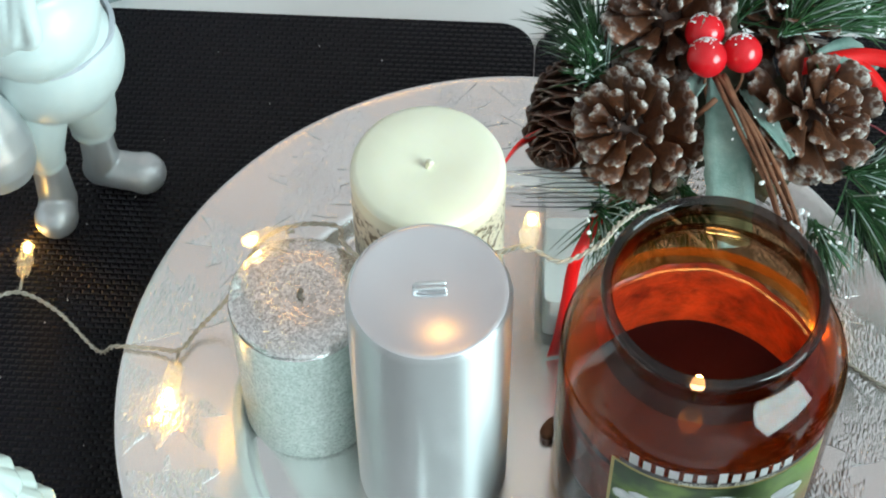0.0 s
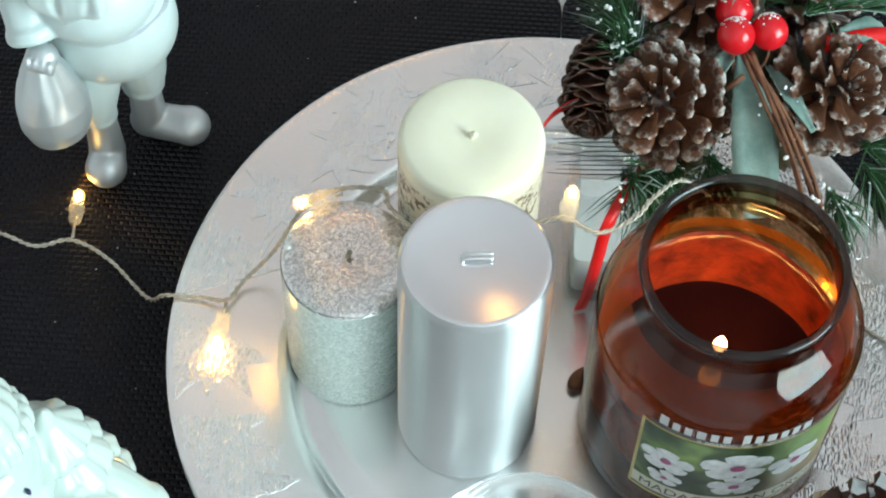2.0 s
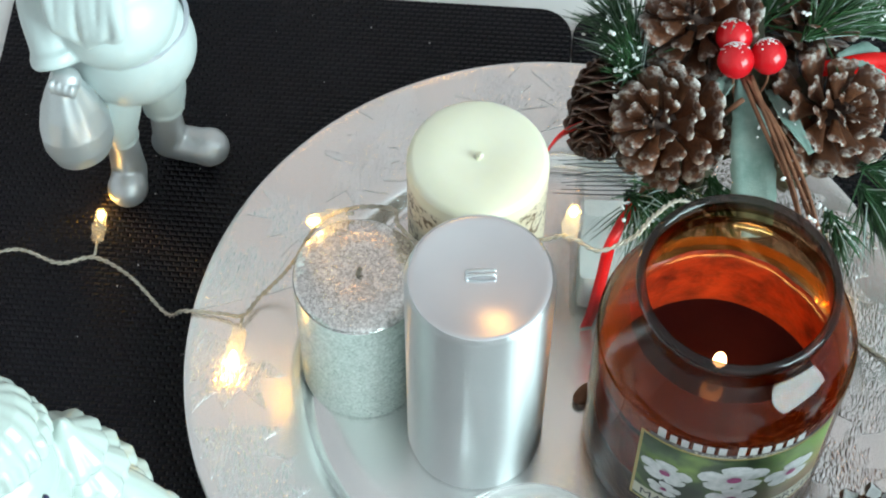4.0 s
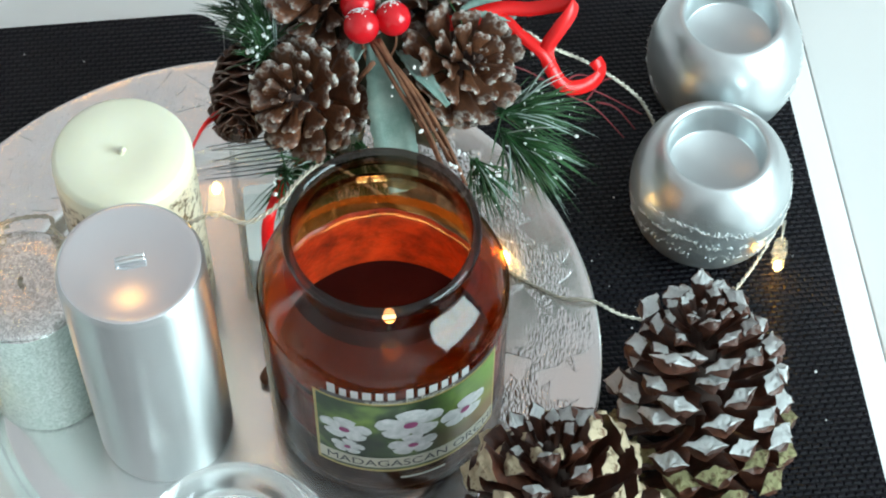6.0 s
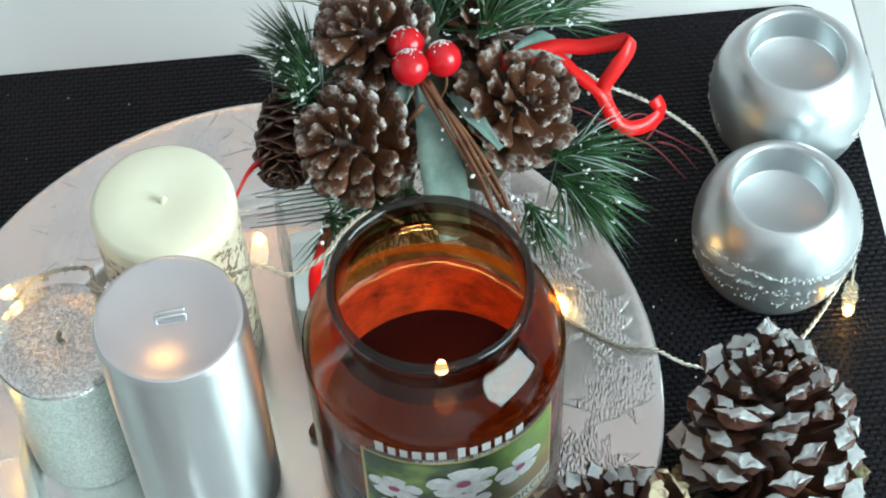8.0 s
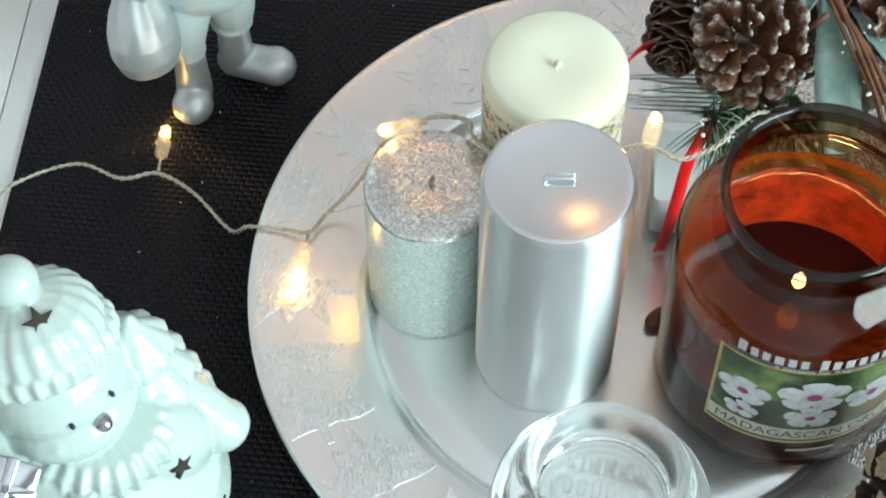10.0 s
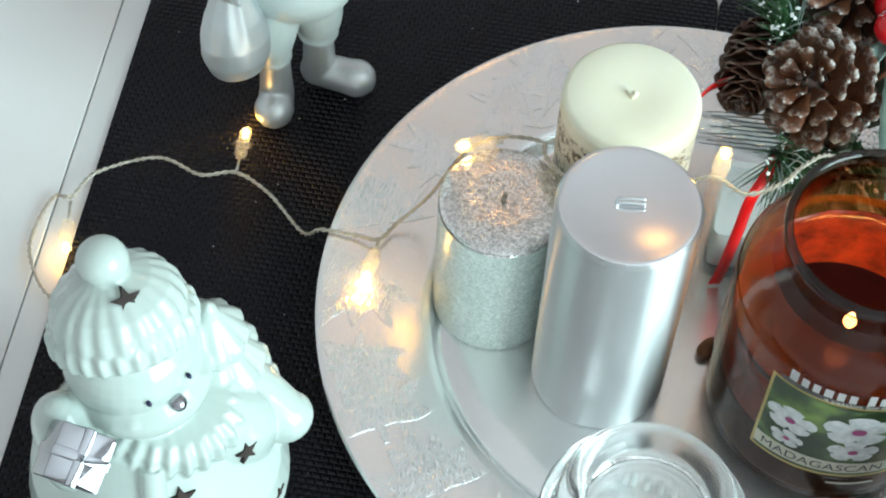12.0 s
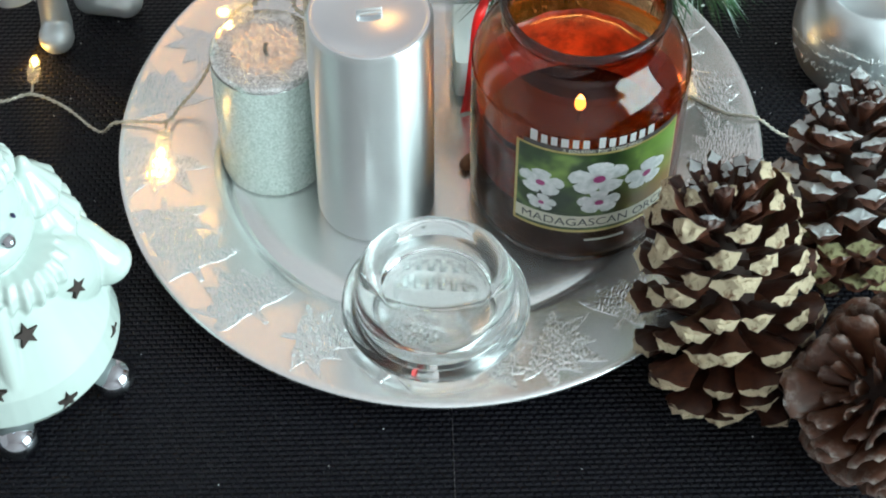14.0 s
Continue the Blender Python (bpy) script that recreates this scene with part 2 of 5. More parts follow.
def mat_tip(name, paint, wood, bare):
    """Chalky paint brushed over a cone tip, worn through to the wood in spots."""
    n = Nodes(name)
    coat = n.ramp(n.noise(4, 3), (0.3, paint), (0.8, tuple(0.78 * c for c in paint)))
    rand = n.add("ShaderNodeObjectInfo").outputs["Random"]
    coat = n.mix(n.ramp(rand, (0.5, (0, 0, 0)), (1.0, (0.45,) * 3)), coat, tuple(0.55 * p + 0.2 * w for p, w in zip(paint, wood)))
    col = n.mix(n.ramp(n.noise(7, 6, 0.7), (bare, (0, 0, 0)), (bare + 0.10, (1, 1, 1))), coat, wood)
    n.bump(n.noise(16, 5, 0.7), 1.0, 0.0022)
    return n.set(col, 0.75)


TIP_WHITE = mat_tip("white_painted_tip", (0.80, 0.81, 0.81), (0.12, 0.065, 0.045), 0.59)
TIP_CREAM = mat_tip("cream_painted_tip", (0.64, 0.51, 0.34), (0.16, 0.07, 0.032), 0.56)
TIP_GREEN = mat_tip("olive_cream_tip", (0.36, 0.33, 0.16), (0.13, 0.08, 0.035), 0.49)
BERRY_RED = plain("red_lacquer_berry", (0.55, 0.006, 0.012), (0.66, 0.012, 0.02), 60, 0.12, bump=0.04)
SNOW = plain("white_snow_flock", (0.78, 0.80, 0.80), (0.86, 0.88, 0.88), 200, 0.8, bump=0.8)
NEEDLE = plain("green_plastic_needle", (0.007, 0.036, 0.010), (0.028, 0.105, 0.028), 60, 0.45)
NEEDLE_PALE = plain("frosted_needle", (0.20, 0.27, 0.24), (0.36, 0.42, 0.39), 80, 0.6)
SAGE_LEAF = plain("sage_fabric_leaf", (0.12, 0.21, 0.18), (0.26, 0.35, 0.31), 90, 0.75, bump=0.6, fine=1200)
TWIG = plain("brown_twig", (0.10, 0.036, 0.016), (0.24, 0.10, 0.05), 120, 0.7, bump=0.7, fine=500)
TWIG_RED = plain("dark_red_twig", (0.16, 0.012, 0.02), (0.26, 0.03, 0.04), 120, 0.6)
RIBBON = plain("red_satin_ribbon", (0.72, 0.006, 0.007), (0.82, 0.010, 0.010), 40, 0.33, bump=0.2)
# near-black brown: the shade between the pick's cones, put into a colour
SHADE_FILL = plain("bunch_shade_fill", (0.02, 0.018, 0.01), (0.05, 0.045, 0.02), 150, 0.9, bump=1.0)
LABEL_DARK = plain("dark_label_print", (0.035, 0.03, 0.03), (0.06, 0.05, 0.05), 60, 0.3, bump=0.0)
LABEL_GOLD = plain("gold_label_edge", (0.48, 0.36, 0.12), (0.58, 0.44, 0.18), 60, 0.3, 0.5, bump=0.0)
LABEL_STRIP = plain("cream_label_strip", (0.55, 0.52, 0.42), (0.62, 0.58, 0.48), 60, 0.4, bump=0.0)
PETAL = plain("white_petal_print", (0.46, 0.48, 0.47), (0.74, 0.72, 0.73), 260, 0.35, bump=0.0)
PETAL_HEART = plain("purple_petal_print", (0.25, 0.03, 0.12), (0.4, 0.06, 0.2), 300, 0.35, bump=0.0)
INK = plain("dark_ink", (0.03, 0.03, 0.04), (0.05, 0.05, 0.06), 60, 0.5, bump=0.0)
WHITE_INK = plain("white_ink", (0.40, 0.39, 0.38), (0.50, 0.49, 0.48), 60, 0.4, bump=0.0)


def mat_label_picture():
    """Out-of-focus leaves: dark green, paler towards one end, a warm brown patch low down."""
    n = Nodes("blurred_green_print")
    col = n.ramp(n.noise(55, 2), (0.34, (0.010, 0.020, 0.010)), (0.52, (0.030, 0.060, 0.016)), (0.72, (0.20, 0.30, 0.06)))
    sep = n.t.nodes.new("ShaderNodeSeparateXYZ")
    n.link(n.c, sep.inputs[0])
    end = n.ramp(sep.outputs["X"], (0.018, (0, 0, 0)), (0.045, (0.75,) * 3))
    low = n.ramp(sep.outputs["Z"], (0.050, (0.30, 0.14, 0.035)), (0.075, (0.20, 0.33, 0.06)))
    return n.set(n.mix(end, col, low), 0.3)


LABEL_PICTURE = mat_label_picture()
LENS_GLASS = Nodes("solid_clear_glass")
LENS_GLASS = LENS_GLASS.set((0.97, 1.0, 0.99), 0.02, 0.0, Transmission_Weight=1.0, IOR=1.45)

# ---- building helpers ----


def finish(ob, bm, materials, smooth=True):
    bmesh.ops.recalc_face_normals(bm, faces=bm.faces[:])
    bm.to_mesh(ob.data)
    bm.free()
    for m in materials if isinstance(materials, (list, tuple)) else [materials]:
        ob.data.materials.append(m)
    if smooth:
        ob.data.shade_smooth()
    return ob


def part(name, bm, material, parent=None, label="", smooth=True):
    ob = new(name, bpy.data.meshes.new(name))
    finish(ob, bm, material, smooth)
    if parent:
        ob.parent = parent
    if label:
        tagged(ob, label)
    return ob


def thing(name, place, label, category, group="", turn=0.0):
    ob = new(name)
    ob.empty_display_size = 0.02
    ob.matrix_world = pose(*place, 0, 0, turn)
    return tagged(ob, label, category, group)


def sharp(ob, degrees=35):
    ob.data.set_sharp_from_angle(angle=radians(degrees))
    return ob


def lathe(profile, segs=64, bm=None, m=Matrix(), wob=None):
    """A body of revolution from (radius, z) pairs; radius 0 closes an end."""
    bm = bm or bmesh.new()
    rings = []
    for i, (r, z) in enumerate(profile):
        if r < 1e-6:
            rings.append([bm.verts.new(m @ Vector((0, 0, z)))])
        else:
            ring = []
            for k in range(segs):
                a = 2 * math.pi * k / segs
                q = r * (wob(a, i, z) if wob else 1.0)
                ring.append(bm.verts.new(m @ Vector((q * math.cos(a), q * math.sin(a), z))))
            rings.append(ring)
    for a, b in zip(rings, rings[1:]):
        for k in range(segs):
            k2 = (k + 1) % segs
            if len(a) == 1 and len(b) > 1:
                bm.faces.new((a[0], b[k], b[k2]))
            elif len(b) == 1 and len(a) > 1:
                bm.faces.new((a[k], b[0], a[k2]))
            elif len(a) > 1:
                bm.faces.new((a[k], b[k], b[k2], a[k2]))
    return bm


def rounded(profile, steps=4):
    """The same profile with more rings, eased between the given ones."""
    return [profile[0]] + [(q.x, q.y) for q in smooth_line([(r, z, 0) for r, z in profile[1:]], steps)]


def ball(bm, place, size, segs=24, turn=Matrix(), mat=0):
    start = len(bm.faces)
    m = Matrix.Translation(place) @ turn @ Matrix.Diagonal((*size, 1)) if not isinstance(size, float) else \
        Matrix.Translation(place) @ Matrix.Scale(size, 4)
    bmesh.ops.create_uvsphere(bm, u_segments=segs, v_segments=segs // 2, radius=1.0, matrix=m)
    bm.faces.ensure_lookup_table()
    for f in bm.faces[start:]:
        f.material_index = mat
    return bm


def smooth_line(points, steps=8):
    """A Catmull-Rom line through the points."""
    p = [Vector(q) for q in points]
    p = [2 * p[0] - p[1]] + p + [2 * p[-1] - p[-2]]
    out = []
    for i in range(1, len(p) - 2):
        for k in range(steps):
            t = k / steps
            a, b, c, d = p[i - 1], p[i], p[i + 1], p[i + 2]
            out.append(0.5 * (2 * b + (c - a) * t + (2 * a - 5 * b + 4 * c - d) * t * t + (3 * b - a - 3 * c + d) * t ** 3))
    return out + [p[-2]]


def tube(bm, line, radius, sides=6, taper=1.0, mat=0):
    rings = []
    n = len(line)
    side = None
    for i, q in enumerate(line):
        d = (line[min(i + 1, n - 1)] - line[max(i - 1, 0)]).normalized()
        if side is None:
            side = d.orthogonal().normalized()
        side = (side - d * side.dot(d)).normalized()
        up = d.cross(side)
        r = radius * (1 + (taper - 1) * i / (n - 1))
        rings.append([bm.verts.new(q + r * (math.cos(2 * math.pi * k / sides) * side + math.sin(2 * math.pi * k / sides) * up))
                      for k in range(sides)])
    for a, b in zip(rings, rings[1:]):
        for k in range(sides):
            bm.faces.new((a[k], a[(k + 1) % sides], b[(k + 1) % sides], b[k])).material_index = mat
    for ring in (rings[0][::-1], rings[-1]):
        bm.faces.new(ring).material_index = mat
    return bm


def box(bm, lo, hi, m=Matrix(), bevel=0.0):
    vs = [bm.verts.new(m @ Vector((x, y, z))) for x in (lo[0], hi[0]) for y in (lo[1], hi[1]) for z in (lo[2], hi[2])]
    fs = [bm.faces.new([vs[i] for i in f]) for f in ((0, 1, 3, 2), (4, 6, 7, 5), (0, 4, 5, 1), (2, 3, 7, 6), (0, 2, 6, 4), (1, 5, 7, 3))]
    if bevel:
        bmesh.ops.bevel(bm, geom=list({e for f in fs for e in f.edges}), offset=bevel, segments=2, affect="EDGES", profile=0.6)
    return bm


def slab(outline, z0, z1, m=Matrix(), bm=None, mat=0):
    """An upright prism over an outline of (x, y) pairs."""
    bm = bm or bmesh.new()
    lo = [bm.verts.new(m @ Vector((x, y, z0))) for x, y in outline]
    hi = [bm.verts.new(m @ Vector((x, y, z1))) for x, y in outline]
    bm.faces.new(hi).material_index = mat
    bm.faces.new(lo[::-1]).material_index = mat
    for i in range(len(lo)):
        j = (i + 1) % len(lo)
        bm.faces.new((lo[i], lo[j], hi[j], hi[i])).material_index = mat
    return bm


def round_rect(x0, y0, x1, y1, r, n=8):
    out = []
    for cx, cy, a0 in ((x1 - r, y1 - r, 0), (x0 + r, y1 - r, 90), (x0 + r, y0 + r, 180), (x1 - r, y0 + r, 270)):
        out += [(cx + r * math.cos(radians(a0 + 90 * k / n)), cy + r * math.sin(radians(a0 + 90 * k / n))) for k in range(n + 1)]
    return out


# ---- room and table ----
TURN = 6.3
LAY = pose(0, 0, 0, 0, 0, TURN)
TOP = -0.002


def room():
    t = 0.1
    x0, x1, y0, y1, z0, z1 = -2.0, 2.0, -2.0, 2.6, -0.75, 1.75

    def wall(name, lo, hi):
        tagged(part(name, box(bmesh.new(), lo, hi), WALL_WHITE, smooth=False), "plain white painted room wall", "wall", kind="structure")
    wall("wall_west", (x0 - t, y0, z0), (x0, y1, z1))
    wall("wall_north", (x0, y1, z0), (x1, y1 + t, z1))
    wall("wall_south", (x0, y0 - t, z0), (x1, y0, z1))
    bm = bmesh.new()
    wy0, wy1, wz0, wz1 = -1.5, 0.0, 0.3, 1.6
    for lo, hi in (((x1, y0, z0), (x1 + t, y1, wz0)), ((x1, y0, wz1), (x1 + t, y1, z1)),
                   ((x1, y0, wz0), (x1 + t, wy0, wz1)), ((x1, wy1, wz0), (x1 + t, y1, wz1))):
        box(bm, lo, hi)
    tagged(part("wall_east", bm, WALL_WHITE, smooth=False), "white wall with a window opening", "wall", kind="structure")
    tagged(part("floor", box(bmesh.new(), (x0, y0, z0 - 0.05), (x1, y1, z0)), FLOOR_WOOD, smooth=False),
           "greyish wooden room floor", "floor", kind="structure")
    tagged(part("ceiling", box(bmesh.new(), (x0, y0, z1), (x1, y1, z1 + 0.05)), WALL_WHITE, smooth=False),
           "plain white ceiling", "ceiling", kind="structure")


def table():
    ob = thing("table", (0, 0, 0), "white lacquered table top with straight panel joints", "table", turn=TURN)
    for x0, x1 in ((-0.56, -0.2976), (-0.2970, 0.2968), (0.2974, 0.56)):
        part("panel", box(bmesh.new(), (x0, -0.42, TOP - 0.025), (x1, 0.55, TOP), bevel=0.0008), TABLE_WHITE, ob)
    part("underframe", box(bmesh.new(), (-0.54, -0.40, TOP - 0.07), (0.54, 0.53, TOP - 0.0255)), DARK_GAP, ob, smooth=False)
    for x in (-0.52, 0.47):
        for y in (-0.38, 0.46):
            part("leg", box(bmesh.new(), (x, y, -0.75), (x + 0.05, y + 0.05, TOP - 0.0705), bevel=0.003), TABLE_WHITE, ob)


def placemats():
    for x0, x1 in ((-0.2830, 0.0008), (0.0012, 0.2825)):
        bm = slab(round_rect(x0, -0.235, x1, 0.2095, 0.017), TOP + 0.0001, 0.0)
        ob = part("placemat", bm, MAT_WOVEN, smooth=False)
        ob.matrix_world = LAY
        tagged(ob, "black woven vinyl placemat with rounded corners", "placemat", "placemats")


room()
table()
placemats()


def pendant_lamp():
    ob = thing("pendant_lamp", (-0.300, 1.064, 1.75), "small warm-lit pendant lamp on a white cord", "lamp")
    part("canopy", lathe([(0, 0), (0.04, 0), (0.04, -0.02), (0, -0.02)], 32), TABLE_WHITE, ob)
    part("cord", tube(bmesh.new(), [Vector((0, 0, -0.02)), Vector((0, 0, -0.25)), Vector((0, 0, -0.480))], 0.003, 8), TABLE_WHITE, ob)
    part("globe", ball(bmesh.new(), (0, 0, -0.505), (0.052, 0.052, 0.042), 32), LAMP_GLOW, ob, "warm glowing frosted globe")


pendant_lamp()

# ---- charger plate ----


def maple_outline(size, rnd):
    """A ragged maple-like leaf outline round the origin, its stalk towards -y."""
    out = []
    lobes = ((-0.42, -0.30), (-0.95, -0.25), (-0.60, 0.0), (-1.0, 0.42), (-0.48, 0.30), (-0.42, 0.75), (-0.18, 0.55), (0.0, 1.1),
             (0.18, 0.55), (0.42, 0.75), (0.48, 0.30), (1.0, 0.42), (0.60, 0.0), (0.95, -0.25), (0.42, -0.30), (0.08, -0.28), (0.05, -0.6), (-0.05, -0.6), (-0.08, -0.28))
    for (x, y), (x2, y2) in zip(lobes, lobes[1:] + lobes[:1]):
        out.append((x * size, y * size))
        j = rnd.uniform(-0.05, 0.05)
        out.append(((x + x2) / 2 * size * (1 + j), ((y + y2) / 2 + j) * size))
    return out


def rim_height(r):
    return 0.0116 + (r - 0.118) / (0.165 - 0.118) * 0.0044


def charger_plate():
    ob = thing("charger_plate", (0, 0, 0), "round silver charger plate with embossed leaves on its rim", "plate")
    prof = [(0, 0.0056), (0.095, 0.0056), (0.1055, 0.0055), (0.1080, 0.0040), (0.1105, 0.0038), (0.1128, 0.0085), (0.1150, 0.0112), (0.118, 0.0116), (0.140, 0.0136),
            (0.160, 0.0155), (0.1635, 0.0160), (0.165, 0.0158), (0.1655, 0.0148), (0.164, 0.0138), (0.118, 0.0078), (0.1115, 0.0012), (0.108, 0.0003), (0.100, 0.0001), (0, 0.0001)]
    part("dish", lathe(prof, 160), PLATE_SILVER, ob)
    rnd = random.Random(5)
    for i in range(23):
        a = 2 * math.pi * (i + rnd.uniform(-0.2, 0.2)) / 23
        r = rnd.choice((0.133, 0.140, 0.147))
        size = rnd.uniform(0.022, 0.029)
        turn = a + rnd.uniform(-1.2, 1.2) + (math.pi if rnd.random() < 0.4 else 0)
        pts = []
        for x, y in maple_outline(size, rnd):
            px = r * math.cos(a) + x * math.cos(turn) - y * math.sin(turn)
            py = r * math.sin(a) + x * math.sin(turn) + y * math.cos(turn)
            q = math.hypot(px, py)
            k = min(max(q, 0.1185), 0.1625) / q
            pts.append((px * k, py * k))
        bm = bmesh.new()
        cz = rim_height(r) + 0.0007
        mid = bm.verts.new((r * math.cos(a), r * math.sin(a), cz))
        ring = [bm.verts.new((x, y, rim_height(math.hypot(x, y)) + 0.0005)) for x, y in pts]
        low = [bm.verts.new((x, y, rim_height(math.hypot(x, y)) - 0.0004)) for x, y in pts]
        for k in range(len(ring)):
            j = (k + 1) % len(ring)
            bm.faces.new((mid, ring[k], ring[j]))
            bm.faces.new((ring[k], low[k], low[j], ring[j]))
        part("embossed_leaf", bm, LEAF_FOIL, ob, smooth=False)
    return ob


charger_plate()
BASE = 0.0057

# ---- candles ----


def silver_candle():
    ob = thing("pillar_candle", (-0.030, -0.035, BASE), "tall metallic silver pillar candle, unlit, on the plate", "candle")
    r, h = 0.0296, 0.1345
    side = [(0, 0), (r - 0.0015, 0), (r - 0.0002, 0.0012), (r, 0.003), (r, h - 0.0035), (r - 0.0006, h - 0.0016), (r - 0.0016, h - 0.0006)]
    part("side", lathe(side, 96), CANDLE_SILVER, ob)
    part("top", lathe([(r - 0.0016, h - 0.0006), (r - 0.0022, h - 0.0002)] + [(q, h - 0.0003 - 0.0028 * (1 - (q / 0.0266) ** 2)) for q in (0.0262, 0.024, 0.021, 0.018, 0.014, 0.010, 0.005, 0.0)], 96), CANDLE_TOP, ob, "satin silver top")
    line = smooth_line([(-0.0058, 0.002, h - 0.0030), (-0.005, 0.002, h - 0.0010), (0, 0.003, h - 0.0005), (0.0054, 0.0042, h - 0.0008)])
    bm = tube(bmesh.new(), line, 0.0007, 8)
    tube(bm, [q + Vector((0.0003, -0.0019, -0.0002)) for q in line], 0.0006, 8)
    part("wick", bm, WICK_SILVER, ob, "flattened silvered wick")


def glitter_candle():
    ob = thing("pillar_candle", (-0.0845, -0.0125, BASE), "short pillar candle coated in silver glitter", "candle")
    r, h = 0.0275, 0.0825
    part("side", lathe([(0, 0), (r - 0.001, 0), (r, 0.002), (r, h - 0.004)], 72), GLITTER_SIDE, ob)
    part("coat", lathe([(r, h - 0.004), (r - 0.0001, h - 0.0025), (r - 0.0008, h - 0.0010), (r - 0.002, h - 0.0002), (0.012, h - 0.0008), (0, h - 0.0015)], 72,
                       wob=lambda a, i, z: 1 + 0.001 * math.sin(9 * a + i)), GLITTER_TOP, ob, "coarse silver glitter coat")
    part("wick", tube(bmesh.new(), smooth_line([(0, 0, h - 0.002), (0.0003, 0.0002, h + 0.001), (0.0010, 0.0004, h + 0.0025)]), 0.0011, 7), WICK, ob)


def cream_candle():
    ob = thing("pillar_candle", (-0.0424, 0.0335, BASE), "cream wax pillar candle with a flecked printed band", "candle")
    r, h = 0.0297, 0.1133
    part("side", lathe([(0, 0), (r - 0.001, 0), (r, 0.0015), (r, h - 0.005), (r - 0.0003, h - 0.0028)], 80), CREAM_SIDE, ob)
    part("top", lathe([(r - 0.0003, h - 0.0028), (r - 0.0012, h - 0.0009), (r - 0.0030, h - 0.0001), (0.016, h - 0.0002), (0.005, h - 0.0010), (0, h - 0.0016)], 80),
         CREAM_TOP, ob, "smooth cream wax top")
    part("wick", tube(bmesh.new(), smooth_line([(0, 0, h - 0.003), (0.0003, 0, h + 0.0012), (0.0015, -0.001, h + 0.0020)]), 0.0013, 7),
         CREAM_SIDE, ob, "waxed wick stub")


silver_candle()
glitter_candle()
cream_candle()

# ---- jar candle and its lid ----
JAR = (0.0683, -0.0212, BASE)


def on_jar(angle, z, r):
    a = radians(angle)
    return Vector((r * math.cos(a), r * math.sin(a), z))


def label_patch(a0, a1, z0, z1, r, cols=24):
    bm = bmesh.new()
    row = []
    for k in range(cols + 1):
        a = a0 + (a1 - a0) * k / cols
        row.append((bm.verts.new(on_jar(a, z0, r)), bm.verts.new(on_jar(a, z1, r))))
    for p, q in zip(row, row[1:]):
        bm.faces.new((p[0], q[0], q[1], p[1]))
    return bm


def flat_shape(points, r):
    """A printed shape bent round the jar: points are (degrees, height)."""
    bm = bmesh.new()
    ca = sum(p[0] for p in points) / len(points)
    cz = sum(p[1] for p in points) / len(points)
    mid = bm.verts.new(on_jar(ca, cz, r))
    vs = [bm.verts.new(on_jar(a, z, r)) for a, z in points]
    for i in range(len(vs)):
        bm.faces.new((mid, vs[i], vs[(i + 1) % len(vs)]))
    return bm


def lettering(text, size, a0, z, r, material, parent, spread=1.0):
    """Letters of the built-in font bent round the jar, starting at a0 degrees."""
    cu = bpy.data.curves.new("lettering", "FONT")
    cu.body, cu.size, cu.space_character = text, size, spread
    tmp = new("lettering_source", cu)
    me = bpy.data.meshes.new_from_object(tmp.evaluated_get(bpy.context.evaluated_depsgraph_get()))
    bpy.data.objects.remove(tmp)
    bm = bmesh.new()
    bm.from_mesh(me)
    bpy.data.meshes.remove(me)
    for v in bm.verts:
        a = a0 + math.degrees(v.co.x / r)
        v.co = on_jar(a, z + v.co.y, r)
    return part("lettering", bm, material, parent, smooth=False)


